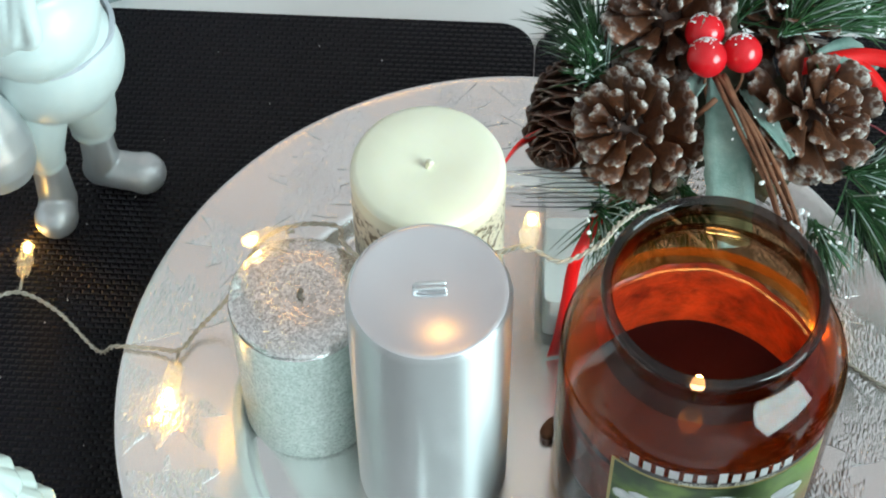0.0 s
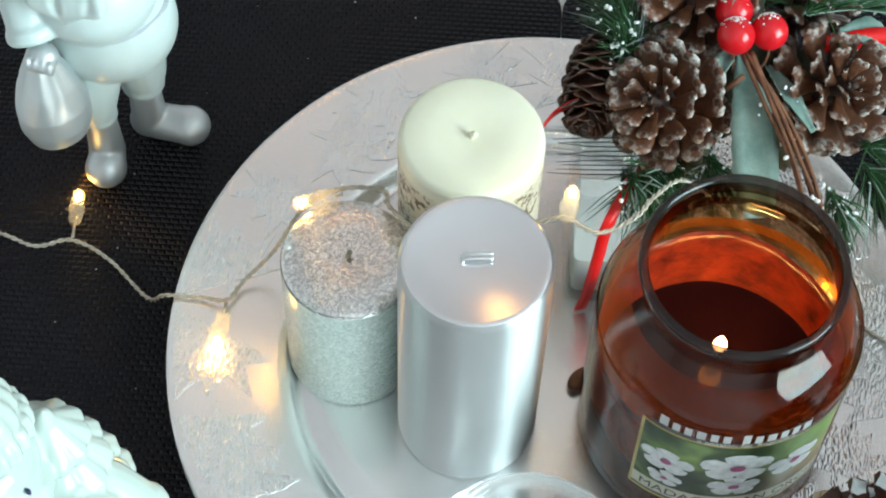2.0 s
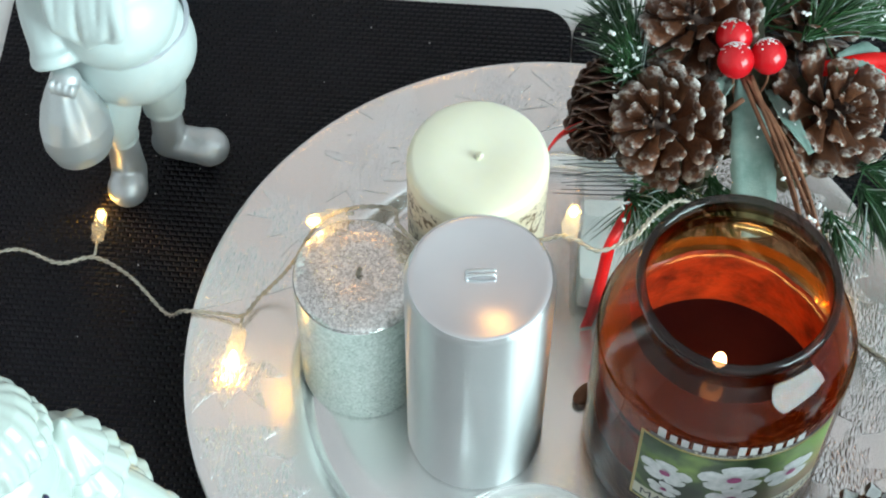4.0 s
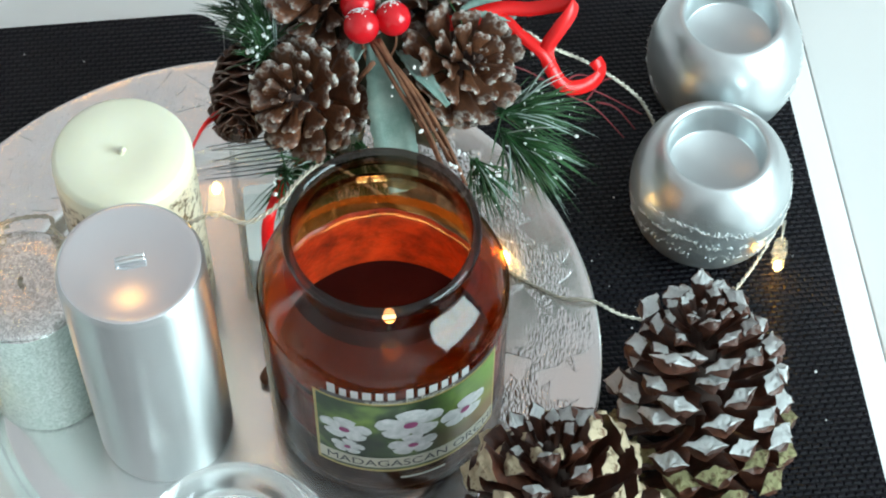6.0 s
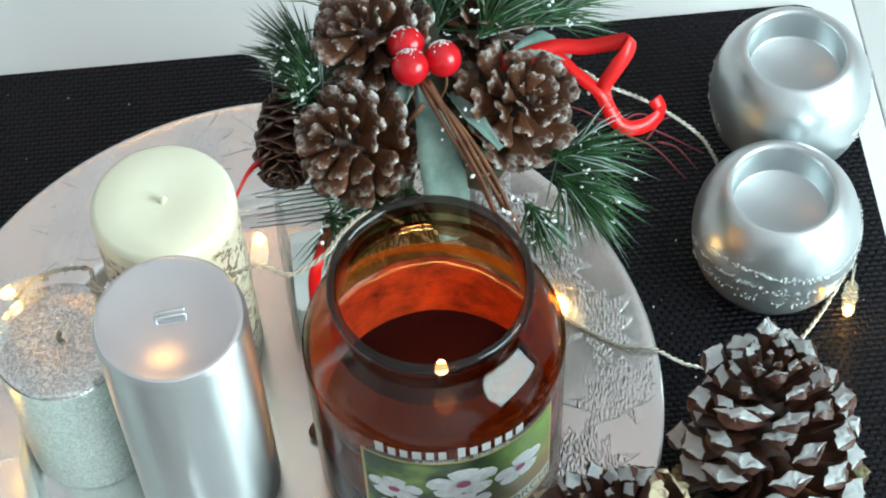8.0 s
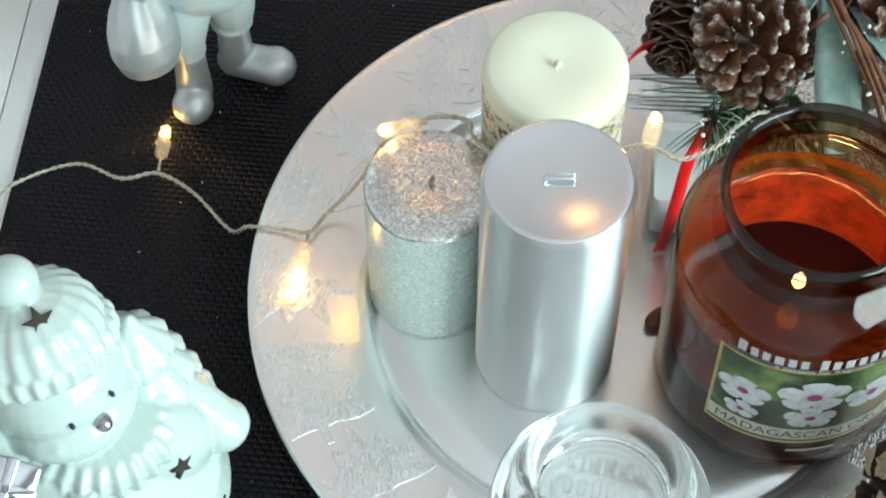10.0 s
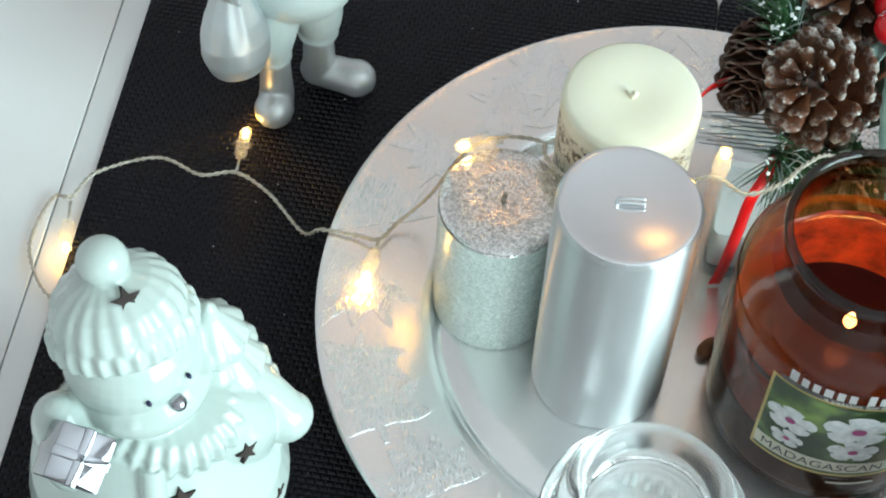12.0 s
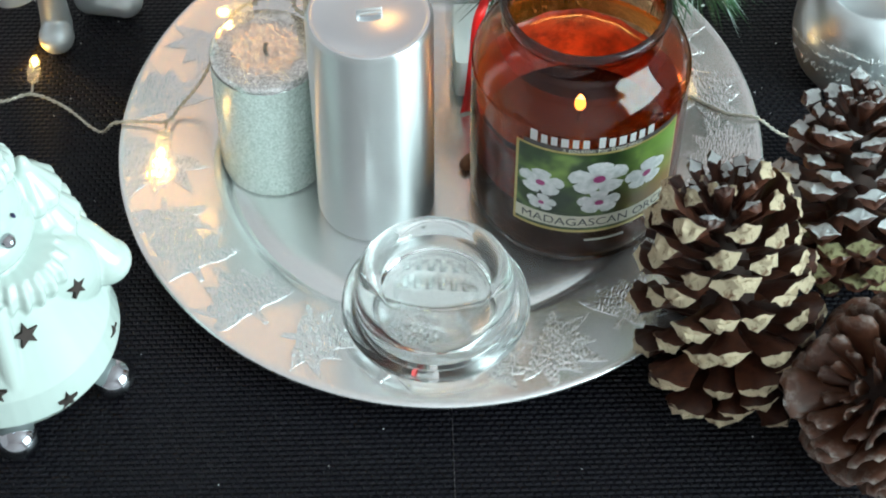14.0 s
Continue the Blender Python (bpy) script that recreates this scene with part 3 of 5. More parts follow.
def jar_candle():
    ob = thing("jar_candle", JAR, "lit brown-red candle in a glass jar with a flower label", "candle")
    o = [(0, 0), (0.040, 0.0), (0.0455, 0.0012), (0.0495, 0.0045), (0.0515, 0.010), (0.0520, 0.018), (0.0520, 0.092), (0.0515, 0.099), (0.0495, 0.1062),
         (0.0455, 0.1125), (0.0410, 0.1168), (0.0378, 0.1200), (0.0368, 0.1225), (0.0370, 0.1300), (0.0376, 0.1320)]
    glass = part("glass", lathe(rounded(o), 112), GLASS_AMBER, ob, "amber-tinted clear glass body")
    lip = [(0.0376, 0.1320), (0.0392, 0.1335), (0.0397, 0.1365), (0.0394, 0.1388), (0.0380, 0.1397), (0.0364, 0.1390), (0.0357, 0.1370), (0.0356, 0.1320)]
    rim = part("rim", lathe(lip, 112), GLASS_RIM, ob, "thick rounded glass rim")
    inner = [(0.0356, 0.1320), (0.0350, 0.1225), (0.0362, 0.1190), (0.0440, 0.1105), (0.0478, 0.1040), (0.0492, 0.0970), (0.0494, 0.0840)]
    lining = part("inner_wall", lathe(rounded(inner), 96), GLASS_CLEAR, ob)
    for g in (glass, rim, lining):
        g.visible_shadow = False
    rnd = random.Random(3)
    film = part("wax_film", lathe([(0.0496, 0.040), (0.0497, 0.060), (0.0497, 0.070), (0.0497, 0.0750), (0.0494, 0.0750), (0.0490, 0.070), (0.0484, 0.060), (0.0478, 0.0405)], 96,
                                  wob=lambda a, i, z: 1 - 0.002 * (1 + math.sin(7 * a + z * 300)) * (1 if i > 3 else 0)), WAX_RED, ob, "red wax film left on the wall")
    film.visible_shadow = False
    haze = part("wax_haze", lathe([(0.0494, 0.0790), (0.0493, 0.0960), (0.0480, 0.1030), (0.0446, 0.1095), (0.0400, 0.1140)], 96), WAX_HAZE, ob, "thin brown wax smear on the upper glass")
    for v in haze.data.vertices:
        v.co.z -= 0.016 * max(0.0, math.sin(math.atan2(v.co.y, v.co.x) + 0.2)) * (v.co.z - 0.079) / 0.035
    haze.visible_shadow = False
    for v in film.data.vertices:
        if v.co.z > 0.0655:
            a = math.atan2(v.co.y, v.co.x)
            v.co.z += 0.0045 * math.cos(a - 2.2) + 0.0012 * math.sin(5 * a) + 0.0006 * math.sin(17 * a)
    part("wax", lathe([(0, 0.0025), (0.040, 0.0025), (0.0480, 0.006), (0.0500, 0.012), (0.0503, 0.018), (0.0503, 0.0395), (0.0497, 0.0405), (0.046, 0.0400)], 96), WAX_BODY, ob)
    part("melt_pool", lathe([(0, 0.0402), (0.046, 0.0402), (0.0479, 0.0409)], 96), WAX_DARK, ob, "dark melted wax pool")
    part("wick", tube(bmesh.new(), smooth_line([(0.001, 0.012, 0.040), (0.001, 0.012, 0.045), (0.002, 0.012, 0.048)]), 0.0009, 7), BLACK_WICK, ob)
    fl = lathe([(0, 0.0), (0.0020, 0.0012), (0.0029, 0.0034), (0.0025, 0.0062), (0.0013, 0.0090), (0, 0.0112)], 20, m=Matrix.Translation((0.0015, 0.012, 0.0480)))
    flame = part("flame", fl, FLAME, ob, "small warm candle flame")
    flame.visible_shadow = False
    # label
    r = 0.0521
    a0, a1 = -122.0, -28.0
    part("label", label_patch(a0, a1, 0.0310, 0.0905, r + 0.0001), LABEL_GOLD, ob, "printed flower label with gold edge")
    lab = part("picture", label_patch(a0 + 1.6, a1 - 1.6, 0.0330, 0.0893, r + 0.0003), LABEL_PICTURE, ob)
    part("band", label_patch(a0 + 4, a1 - 1, 0.0905, 0.0935, r + 0.00015), LABEL_DARK, ob)
    part("name_strip", label_patch(a0 + 1.6, a1 - 1.6, 0.0352, 0.0440, r + 0.0005), LABEL_STRIP, ob, "cream strip with dark capitals")
    lettering("MADAGASCAN ORCHID", 0.0078, a0 + 5, 0.0370, r + 0.0007, INK, ob, 1.0)
    # the maker's name as plain white bars
    a = a0 + 8.0
    for i in range(13):
        h, tall, wide = 0.0944, 0.0074 if i in (0, 7) else 0.0058, 3.2 if i % 3 else 3.8
        if i == 6:
            a += 2.8
            continue
        part("brand_bar", flat_shape([(a, h), (a + wide, h), (a + wide, h + tall), (a, h + tall)], r + 0.0006), WHITE_INK, ob)
        a += wide + 2.0
    lettering("a passion for fragrance", 0.0042, a0 + 25, 0.0913, r + 0.0006, LABEL_STRIP, ob, 1.0)
    part("weight_bar", label_patch(a0 + 40, a1 - 32, 0.0245, 0.0260, r + 0.0004), LABEL_STRIP, ob)
    for fa, fz, s in ((-107, 0.066, 1.25), (-106, 0.0515, 0.8), (-77, 0.072, 1.6), (-76, 0.0545, 1.15), (-50, 0.066, 1.3)):
        for k in range(5):
            d = 2 * math.pi * (k + rnd.uniform(-0.1, 0.1)) / 5 + 0.3
            ln, wd = 0.0090 * s, 0.0040 * s
            pts = []
            for u, v in ((0.1, 0.25), (0.45, 0.8), (0.8, 1.0), (1.0, 0.45), (1.02, 0), (1.0, -0.45), (0.8, -1.0), (0.45, -0.8), (0.1, -0.25)):
                x, y = u * ln * math.cos(d) - v * wd * math.sin(d), (u * ln * math.sin(d) + v * wd * math.cos(d)) * 0.8
                pts.append((fa + math.degrees(x / r), min(max(fz + y, 0.0445), 0.0888)))
            part("petal", flat_shape(pts, r + 0.0005 + 0.00006 * k), PETAL, lab)
        part("flower_heart", flat_shape([(fa + math.degrees(0.0019 * s * math.cos(q) / r), fz + 0.0016 * s * math.sin(q)) for q in
                                         [2 * math.pi * j / 10 for j in range(10)]], r + 0.001), PETAL_HEART, lab)


jar_candle()
point_lamp("flame_light", (JAR[0] + 0.0015, JAR[1] + 0.014, BASE + 0.062), 0.038, (1.0, 0.50, 0.13), 0.004)


def jar_lid():
    ob = thing("glass_stopper", (0.0065, -0.1085, 0.0006), "clear pressed-glass stopper lid lying on the plate", "glass lid")
    z = 0.0105
    prof = [(0, 0.0), (0.030, 0.0), (0.0335, 0.0012), (0.0340, 0.006), (0.0345, 0.0095), (0.0435, 0.0100), (0.0462, 0.0112), (0.0468, 0.0135), (0.0462, 0.0160), (0.0440, 0.0172),
            (0.0405, 0.0178), (0.0392, 0.0205), (0.0400, 0.0270), (0.0398, 0.0310), (0.0380, 0.0345), (0.0345, 0.0362), (0.0310, 0.0360), (0.0285, 0.0345),
            (0.0275, 0.0325), (0.0265, 0.0315), (0.014, 0.0308), (0, 0.0306)]
    b = part("glass", lathe(prof, 96, m=Matrix.Translation((0, 0, z - 0.0035))), LENS_GLASS, ob)
    b.visible_shadow = False
    ob.scale = (0.97, 0.97, 0.97)
    for i in range(6):
        x = -0.0165 + i * 0.0060
        for y, h in ((0.006, 0.0075), (-0.005, 0.0075)):
            part("embossed_bar", box(bmesh.new(), (x, y, z + 0.0274), (x + 0.0032, y + h, z + 0.0280), bevel=0.0003), LENS_GLASS, ob)
    return ob


jar_lid()

def brown_oval():
    # a small flattened brown oval with raised ends, left of the jar
    ob = thing("oval_piece", (0.0148, -0.0105, BASE), "small brown oval piece on the plate beside the jar", "cone scale", turn=70)
    bm = ball(bmesh.new(), (0, 0, 0.0028), (0.0062, 0.0036, 0.0028), 20)
    for v in bm.verts:
        v.co.z += 18 * v.co.x ** 2
        v.co.y *= 1 - 40 * v.co.x
    part("husk", bm, TWIG, ob)


brown_oval()

# ---- tealight holders ----


def tealight_holder(place, label, turn):
    ob = thing("tealight_holder", place, label, "candle holder", "silver tealight holders", turn)
    prof = [(0, 0), (0.018, 0), (0.0215, 0.0008), (0.0285, 0.006), (0.0340, 0.0145), (0.0368, 0.0260), (0.0374, 0.0340), (0.0366, 0.0430), (0.0338, 0.0525),
            (0.0295, 0.0595), (0.0258, 0.0632), (0.0238, 0.0640), (0.0226, 0.0634), (0.0220, 0.0615), (0.0216, 0.0480), (0.0208, 0.0470), (0, 0.0470)]
    part("body", lathe(rounded(prof[:13], 5) + prof[13:], 96), HOLDER_SILVER, ob)
    rnd = random.Random(int(turn) + 2)
    for z0, z1, a0, a1 in ((0.022, 0.031, -170, 80), (0.034, 0.038, -175, 30), (0.043, 0.0455, -150, 10)):
        bm = bmesh.new()
        for _ in range(170):
            k = rnd.random()
            a = radians(a0 + (a1 - a0) * k)
            z = (z0 + z1) / 2 + 0.003 * math.sin(2.2 * a) + rnd.gauss(0, 0.3) * (z1 - z0) * math.sin(math.pi * k) ** 0.5
            q = np.interp(z, [p[1] for p in prof[2:10]], [p[0] for p in prof[2:10]]) + 0.0006
            m = Matrix.Translation((q * math.cos(a), q * math.sin(a), z)) @ Matrix.Rotation(a, 4, "Z") @ pose(0, 0, 0, rnd.uniform(-40, 40), 90 + rnd.uniform(-40, 40), 0)
            g = rnd.uniform(0.00020, 0.00052)
            slab([(-g, -g), (g, -g * 0.8), (g * 0.9, g), (-g * 0.7, g)], -0.0001, 0.0001, m, bm)
        part("glitter_stripe", bm, FLAKE, ob, "sparkling silver glitter stripe", smooth=False)["kind"] = "stuff"


tealight_holder((0.2175, 0.0785, 0), "round silver tealight holder with glitter stripes, empty, beside the plate", 0)
tealight_holder((0.2298, 0.1560, 0), "round silver tealight holder with faint glitter stripes, at the mat's edge", 130)

# ---- pine cones ----


def scale_mesh(name, kind, seed=0):
    """One cone scale of unit length along x, its outside upwards."""
    bm = bmesh.new()
    if kind == "rosette":
        prof = ((0.0, 0.08), (0.35, 0.15), (0.62, 0.26), (0.82, 0.33), (0.96, 0.29), (1.03, 0.15))
        rows = []
        for i, (x, w) in enumerate(prof):
            lift = 0.06 * x * x
            row = []
            for v in (-1, -0.5, 0, 0.5, 1):
                row.append(bm.verts.new((x, v * w, lift + 0.05 * (1 - v * v) * (0.4 + x) - 0.03)))
            rows.append(row)
        low = [[bm.verts.new(v.co - Vector((0.0, 0, 0.085 - 0.04 * (i / 5)))) for v in row] for i, row in enumerate(rows)]
        for g, flip in ((rows, False), (low, True)):
            for p, q in zip(g, g[1:]):
                for j in range(4):
                    f = (p[j], q[j], q[j + 1], p[j + 1])
                    bm.faces.new(f[::-1] if flip else f)
        for j in (0, 4):
            for i in range(5):
                bm.faces.new((rows[i][j], rows[i + 1][j], low[i + 1][j], low[i][j]))
        for j in range(4):
            bm.faces.new((rows[5][j], rows[5][j + 1], low[5][j + 1], low[5][j]))
    else:
        # a stalk that widens to a thick rhombic shield; kind "shield" is painted on its upper facets, "lip" on its outer ones
        def ring(x, w, t, z):
            return [bm.verts.new((x, w * c, z + t * q)) for c, q in ((-1, 0), (-0.6, 0.6), (0, 1), (0.6, 0.6), (1, 0), (0.6, -0.6), (0, -1), (-0.6, -0.6))]
        up = kind == "shield"
        rings = [ring(0.0, 0.10, 0.035, 0), ring(0.45, 0.17, 0.05, 0.0), ring(0.70, 0.29, 0.085, 0.02)]
        head = [bm.verts.new(q) for q in (((0.87, -0.35, 0.075), (0.82, -0.19, 0.125), (0.79, 0, 0.145), (0.82, 0.19, 0.125), (0.87, 0.35, 0.075), (0.94, 0.20, -0.04), (0.95, 0, -0.12), (0.94, -0.20, -0.04)) if up else
                                          ((0.88, -0.37, 0.05), (0.95, -0.20, 0.085), (1.00, 0, 0.10), (0.95, 0.20, 0.085), (0.88, 0.37, 0.05), (0.89, 0.22, -0.10), (0.88, 0, -0.18), (0.89, -0.22, -0.10)))]
        rings.append(head)
        mid = [bm.verts.new(v.co.lerp(Vector((1.0, 0, 0.035) if up else (0.985, 0, -0.01)), 0.55)) for v in head]
        peak = bm.verts.new((1.02, 0, 0.04) if up else (1.03, 0, 0.0))
        for p, q in zip(rings, rings[1:]):
            for j in range(8):
                bm.faces.new((p[j], q[j], q[(j + 1) % 8], p[(j + 1) % 8]))
        for j in range(8):
            k = (j + 1) % 8
            tip = int(j < 4) if up else 1
            bm.faces.new((head[j], mid[j], mid[k], head[k])).material_index = tip
            bm.faces.new((mid[j], peak, mid[k])).material_index = tip
        near = [e for e in bm.edges if min(v.co.x for v in e.verts) > 0.6]
        bmesh.ops.subdivide_edges(bm, edges=near, cuts=1, use_grid_fill=True, smooth=0.35)
    rnd = random.Random(seed)
    rough = 0.012 if kind == "rosette" else 0.016
    for v in bm.verts:
        if v.co.x > 0.4:
            v.co += rough * Vector((rnd.gauss(0, 0.8), rnd.gauss(0, 1), rnd.gauss(0, 1)))
    bmesh.ops.recalc_face_normals(bm, faces=bm.faces[:])
    me = bpy.data.meshes.new(name)
    bm.to_mesh(me)
    bm.free()
    me.shade_smooth()
    if kind != "rosette":
        me.set_sharp_from_angle(angle=radians(48))
    return me


def scale_set(kind, mats):
    """Four slightly different meshes of one scale."""
    out = []
    for seed in range(4):
        me = scale_mesh("scale", kind, seed)
        for m in mats:
            me.materials.append(m)
        out.append(me)
    return out


SCALE_WHITE = scale_set("shield", (CONE_BROWN, TIP_WHITE))
SCALE_CREAM = scale_set("lip", (CONE_BROWN, TIP_CREAM))
SCALE_GREEN = scale_set("shield", (CONE_BROWN, TIP_GREEN))
SCALE_FROST = scale_set("rosette", (CONE_FROST,))
SCALE_BROWN = scale_set("rosette", (CONE_DARK,))
SCALE_WOOD = scale_set("rosette", (CONE_DARK,))


def cone_scales(parent, core_name, height, radius, count, pick, seed, m=Matrix(), base_tilt=-25, tip_tilt=62, shape=None, core=0.42, length=1.0, width=1.0):
    """Scales in a golden spiral round a core from z=0 to z=height."""
    rnd = random.Random(seed)
    shape = shape or (lambda t: math.sin(math.pi * min(1.0, 0.16 + 0.84 * t) ** 0.85) ** 0.7 * 0.92 + 0.08)
    prof = [(0, 0)] + [(max(0.0015, core * radius * shape(t)), height * t * 0.97) for t in [k / 12 for k in range(13)]] + [(0, height * 0.98)]
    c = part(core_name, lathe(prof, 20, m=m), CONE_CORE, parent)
    for i in range(count):
        t = (i + 0.5) / count
        a = i * 2.399963 + rnd.uniform(-0.08, 0.08)
        r = radius * shape(t)
        root = core * r * 0.6
        tilt = base_tilt + (tip_tilt - base_tilt) * t ** 1.3 + rnd.uniform(-9, 9)
        ln = (r - root) * length / max(0.5, math.cos(radians(tilt))) * rnd.uniform(0.90, 1.07)
        wide = ln * width * rnd.uniform(0.85, 1.15)
        if t > 0.85:
            wide *= 0.66
        mm = m @ Matrix.Translation((0, 0, height * (0.05 + 0.86 * t))) @ Matrix.Rotation(a, 4, "Z") @ Matrix.Translation((root, 0, 0)) @ \
            Matrix.Rotation(radians(-tilt), 4, "Y") @ Matrix.Rotation(rnd.uniform(-0.12, 0.12), 4, "X") @ Matrix.Diagonal((ln, wide, ln, 1))
        s = new("scale", pick(t, rnd)[i % 4])
        s.parent = parent
        s.matrix_local = mm
    return c


def axis_frame(base, tip):
    d = (Vector(tip) - Vector(base))
    return Matrix.Translation(base) @ d.to_track_quat("Z", "Y").to_matrix().to_4x4(), d.length


def pine_cone(base, tip, radius, count, pick, seed, label, **more):
    m, h = axis_frame(base, tip)
    ob = new("pine_cone")
    ob.empty_display_size = 0.02
    ob.matrix_world = m
    tagged(ob, label, "pine cone", "loose pine cones")
    cone_scales(ob, "core", h, radius, count, pick, seed, **more)
    return ob


pine_cone((0.1490, -0.1290, 0.004), (0.1335, -0.0960, 0.113), 0.0425, 112, lambda t, r: SCALE_CREAM if t < 0.8 or r.random() < 0.6 else SCALE_WHITE, 4,
          "brown pine cone with cream-painted scale tips, standing against the plate", core=0.30, base_tilt=-22, tip_tilt=66, length=1.06, width=0.74)
pine_cone((0.2080, -0.0560, 0.004), (0.1995, -0.0260, 0.097), 0.0395, 98, lambda t, r: SCALE_GREEN if t < 0.36 else SCALE_WHITE, 9,
          "dark pine cone with white-painted scale tips, standing on the black mat", core=0.30, base_tilt=-14, tip_tilt=60, length=1.04, width=0.78)
pine_cone((0.2330, -0.1530, 0.028), (0.1960, -0.1680, 0.062), 0.0400, 75, lambda t, r: SCALE_BROWN, 12,
          "open brown pine cone lying on the black mat", base_tilt=0, tip_tilt=60, length=1.15)

# ---- flower pick in a clear box ----


def clear_vase():
    ob = thing("clear_vase", (0.0230, 0.0560, BASE), "clear square plastic vase holding the Christmas pick", "vase", turn=8)
    w, h, t = 0.024, 0.085, 0.0016
    bm = bmesh.new()
    outer, inner = round_rect(-w, -w, w, w, 0.004, 4), round_rect(-w + t, -w + t, w - t, w - t, 0.003, 4)
    rows = [[bm.verts.new((x, y, z)) for x, y in pts] for pts, z in ((outer, 0.0), (outer, h), (inner, h), (inner, 0.004))]
    for p, q in zip(rows, rows[1:]):
        for i in range(len(p)):
            j = (i + 1) % len(p)
            bm.faces.new((p[i], p[j], q[j], q[i]))
    bm.faces.new(rows[0][::-1])
    bm.faces.new(rows[3])
    g = part("box", bm, GLASS_CLEAR, ob, smooth=False)
    g.visible_shadow = False
    part("filling", slab(round_rect(-w + 0.003, -w + 0.003, w - 0.003, w - 0.003, 0.003, 4), 0.0045, 0.030), SNOW, ob, "pale white filling", smooth=False)


def strip(line, width, normals, bm=None, thick=0.0003):
    """A flat band along a line; normals give the way that each of its crosswise edges runs."""
    bm = bm or bmesh.new()
    rows = []
    for q, s in zip(line, normals):
        s = s.normalized() * width / 2
        rows.append((bm.verts.new(q - s), bm.verts.new(q + s)))
    for p, q in zip(rows, rows[1:]):
        bm.faces.new((p[0], p[1], q[1], q[0]))
    return bm


def ribbon(points, crosses, width, parent, label, facing=None):
    """A satin band; its crosswise way is given, or follows from the way that it faces."""
    line = smooth_line(points, 10)
    if facing:
        face = smooth_line(facing, 10)
        cr = [(line[min(i + 1, len(line) - 1)] - line[max(i - 1, 0)]).cross(face[i]) for i in range(len(line))]
    else:
        cr = smooth_line(crosses, 10)
    ob = part("ribbon", strip(line, width, cr), RIBBON, parent, label)
    mod = ob.modifiers.new("thickness", "SOLIDIFY")
    mod.thickness = 0.0004
    return ob


def needles(bm, root, way, count, length, spread, rnd, droop=0.25, mat=0):
    """A tuft of thin tapering needles."""
    way = Vector(way).normalized()
    for _ in range(count):
        d = (way + spread * Vector((rnd.gauss(0, 1), rnd.gauss(0, 1), rnd.gauss(0, 0.8)))).normalized()
        ln = length * rnd.uniform(0.6, 1.1)
        s = d.orthogonal().normalized() * 0.00042
        u = d.cross(s).normalized() * 0.00042
        start = Vector(root) + way * rnd.uniform(0, 0.4) * length * 0.6 + 0.001 * Vector((rnd.gauss(0, 1), rnd.gauss(0, 1), rnd.gauss(0, 1)))
        mid = start + d * ln * 0.55
        end = start + d * ln + Vector((0, 0, -droop * ln * rnd.uniform(0.1, 1.0)))
        a = [bm.verts.new(start + q) for q in (s, -0.5 * s + 0.87 * u, -0.5 * s - 0.87 * u)]
        b = [bm.verts.new(mid + q) for q in (s, -0.5 * s + 0.87 * u, -0.5 * s - 0.87 * u)]
        e = bm.verts.new(end)
        for k in range(3):
            j = (k + 1) % 3
            bm.faces.new((a[k], a[j], b[j], b[k])).material_index = mat
            bm.faces.new((b[k], b[j], e)).material_index = mat
    return bm


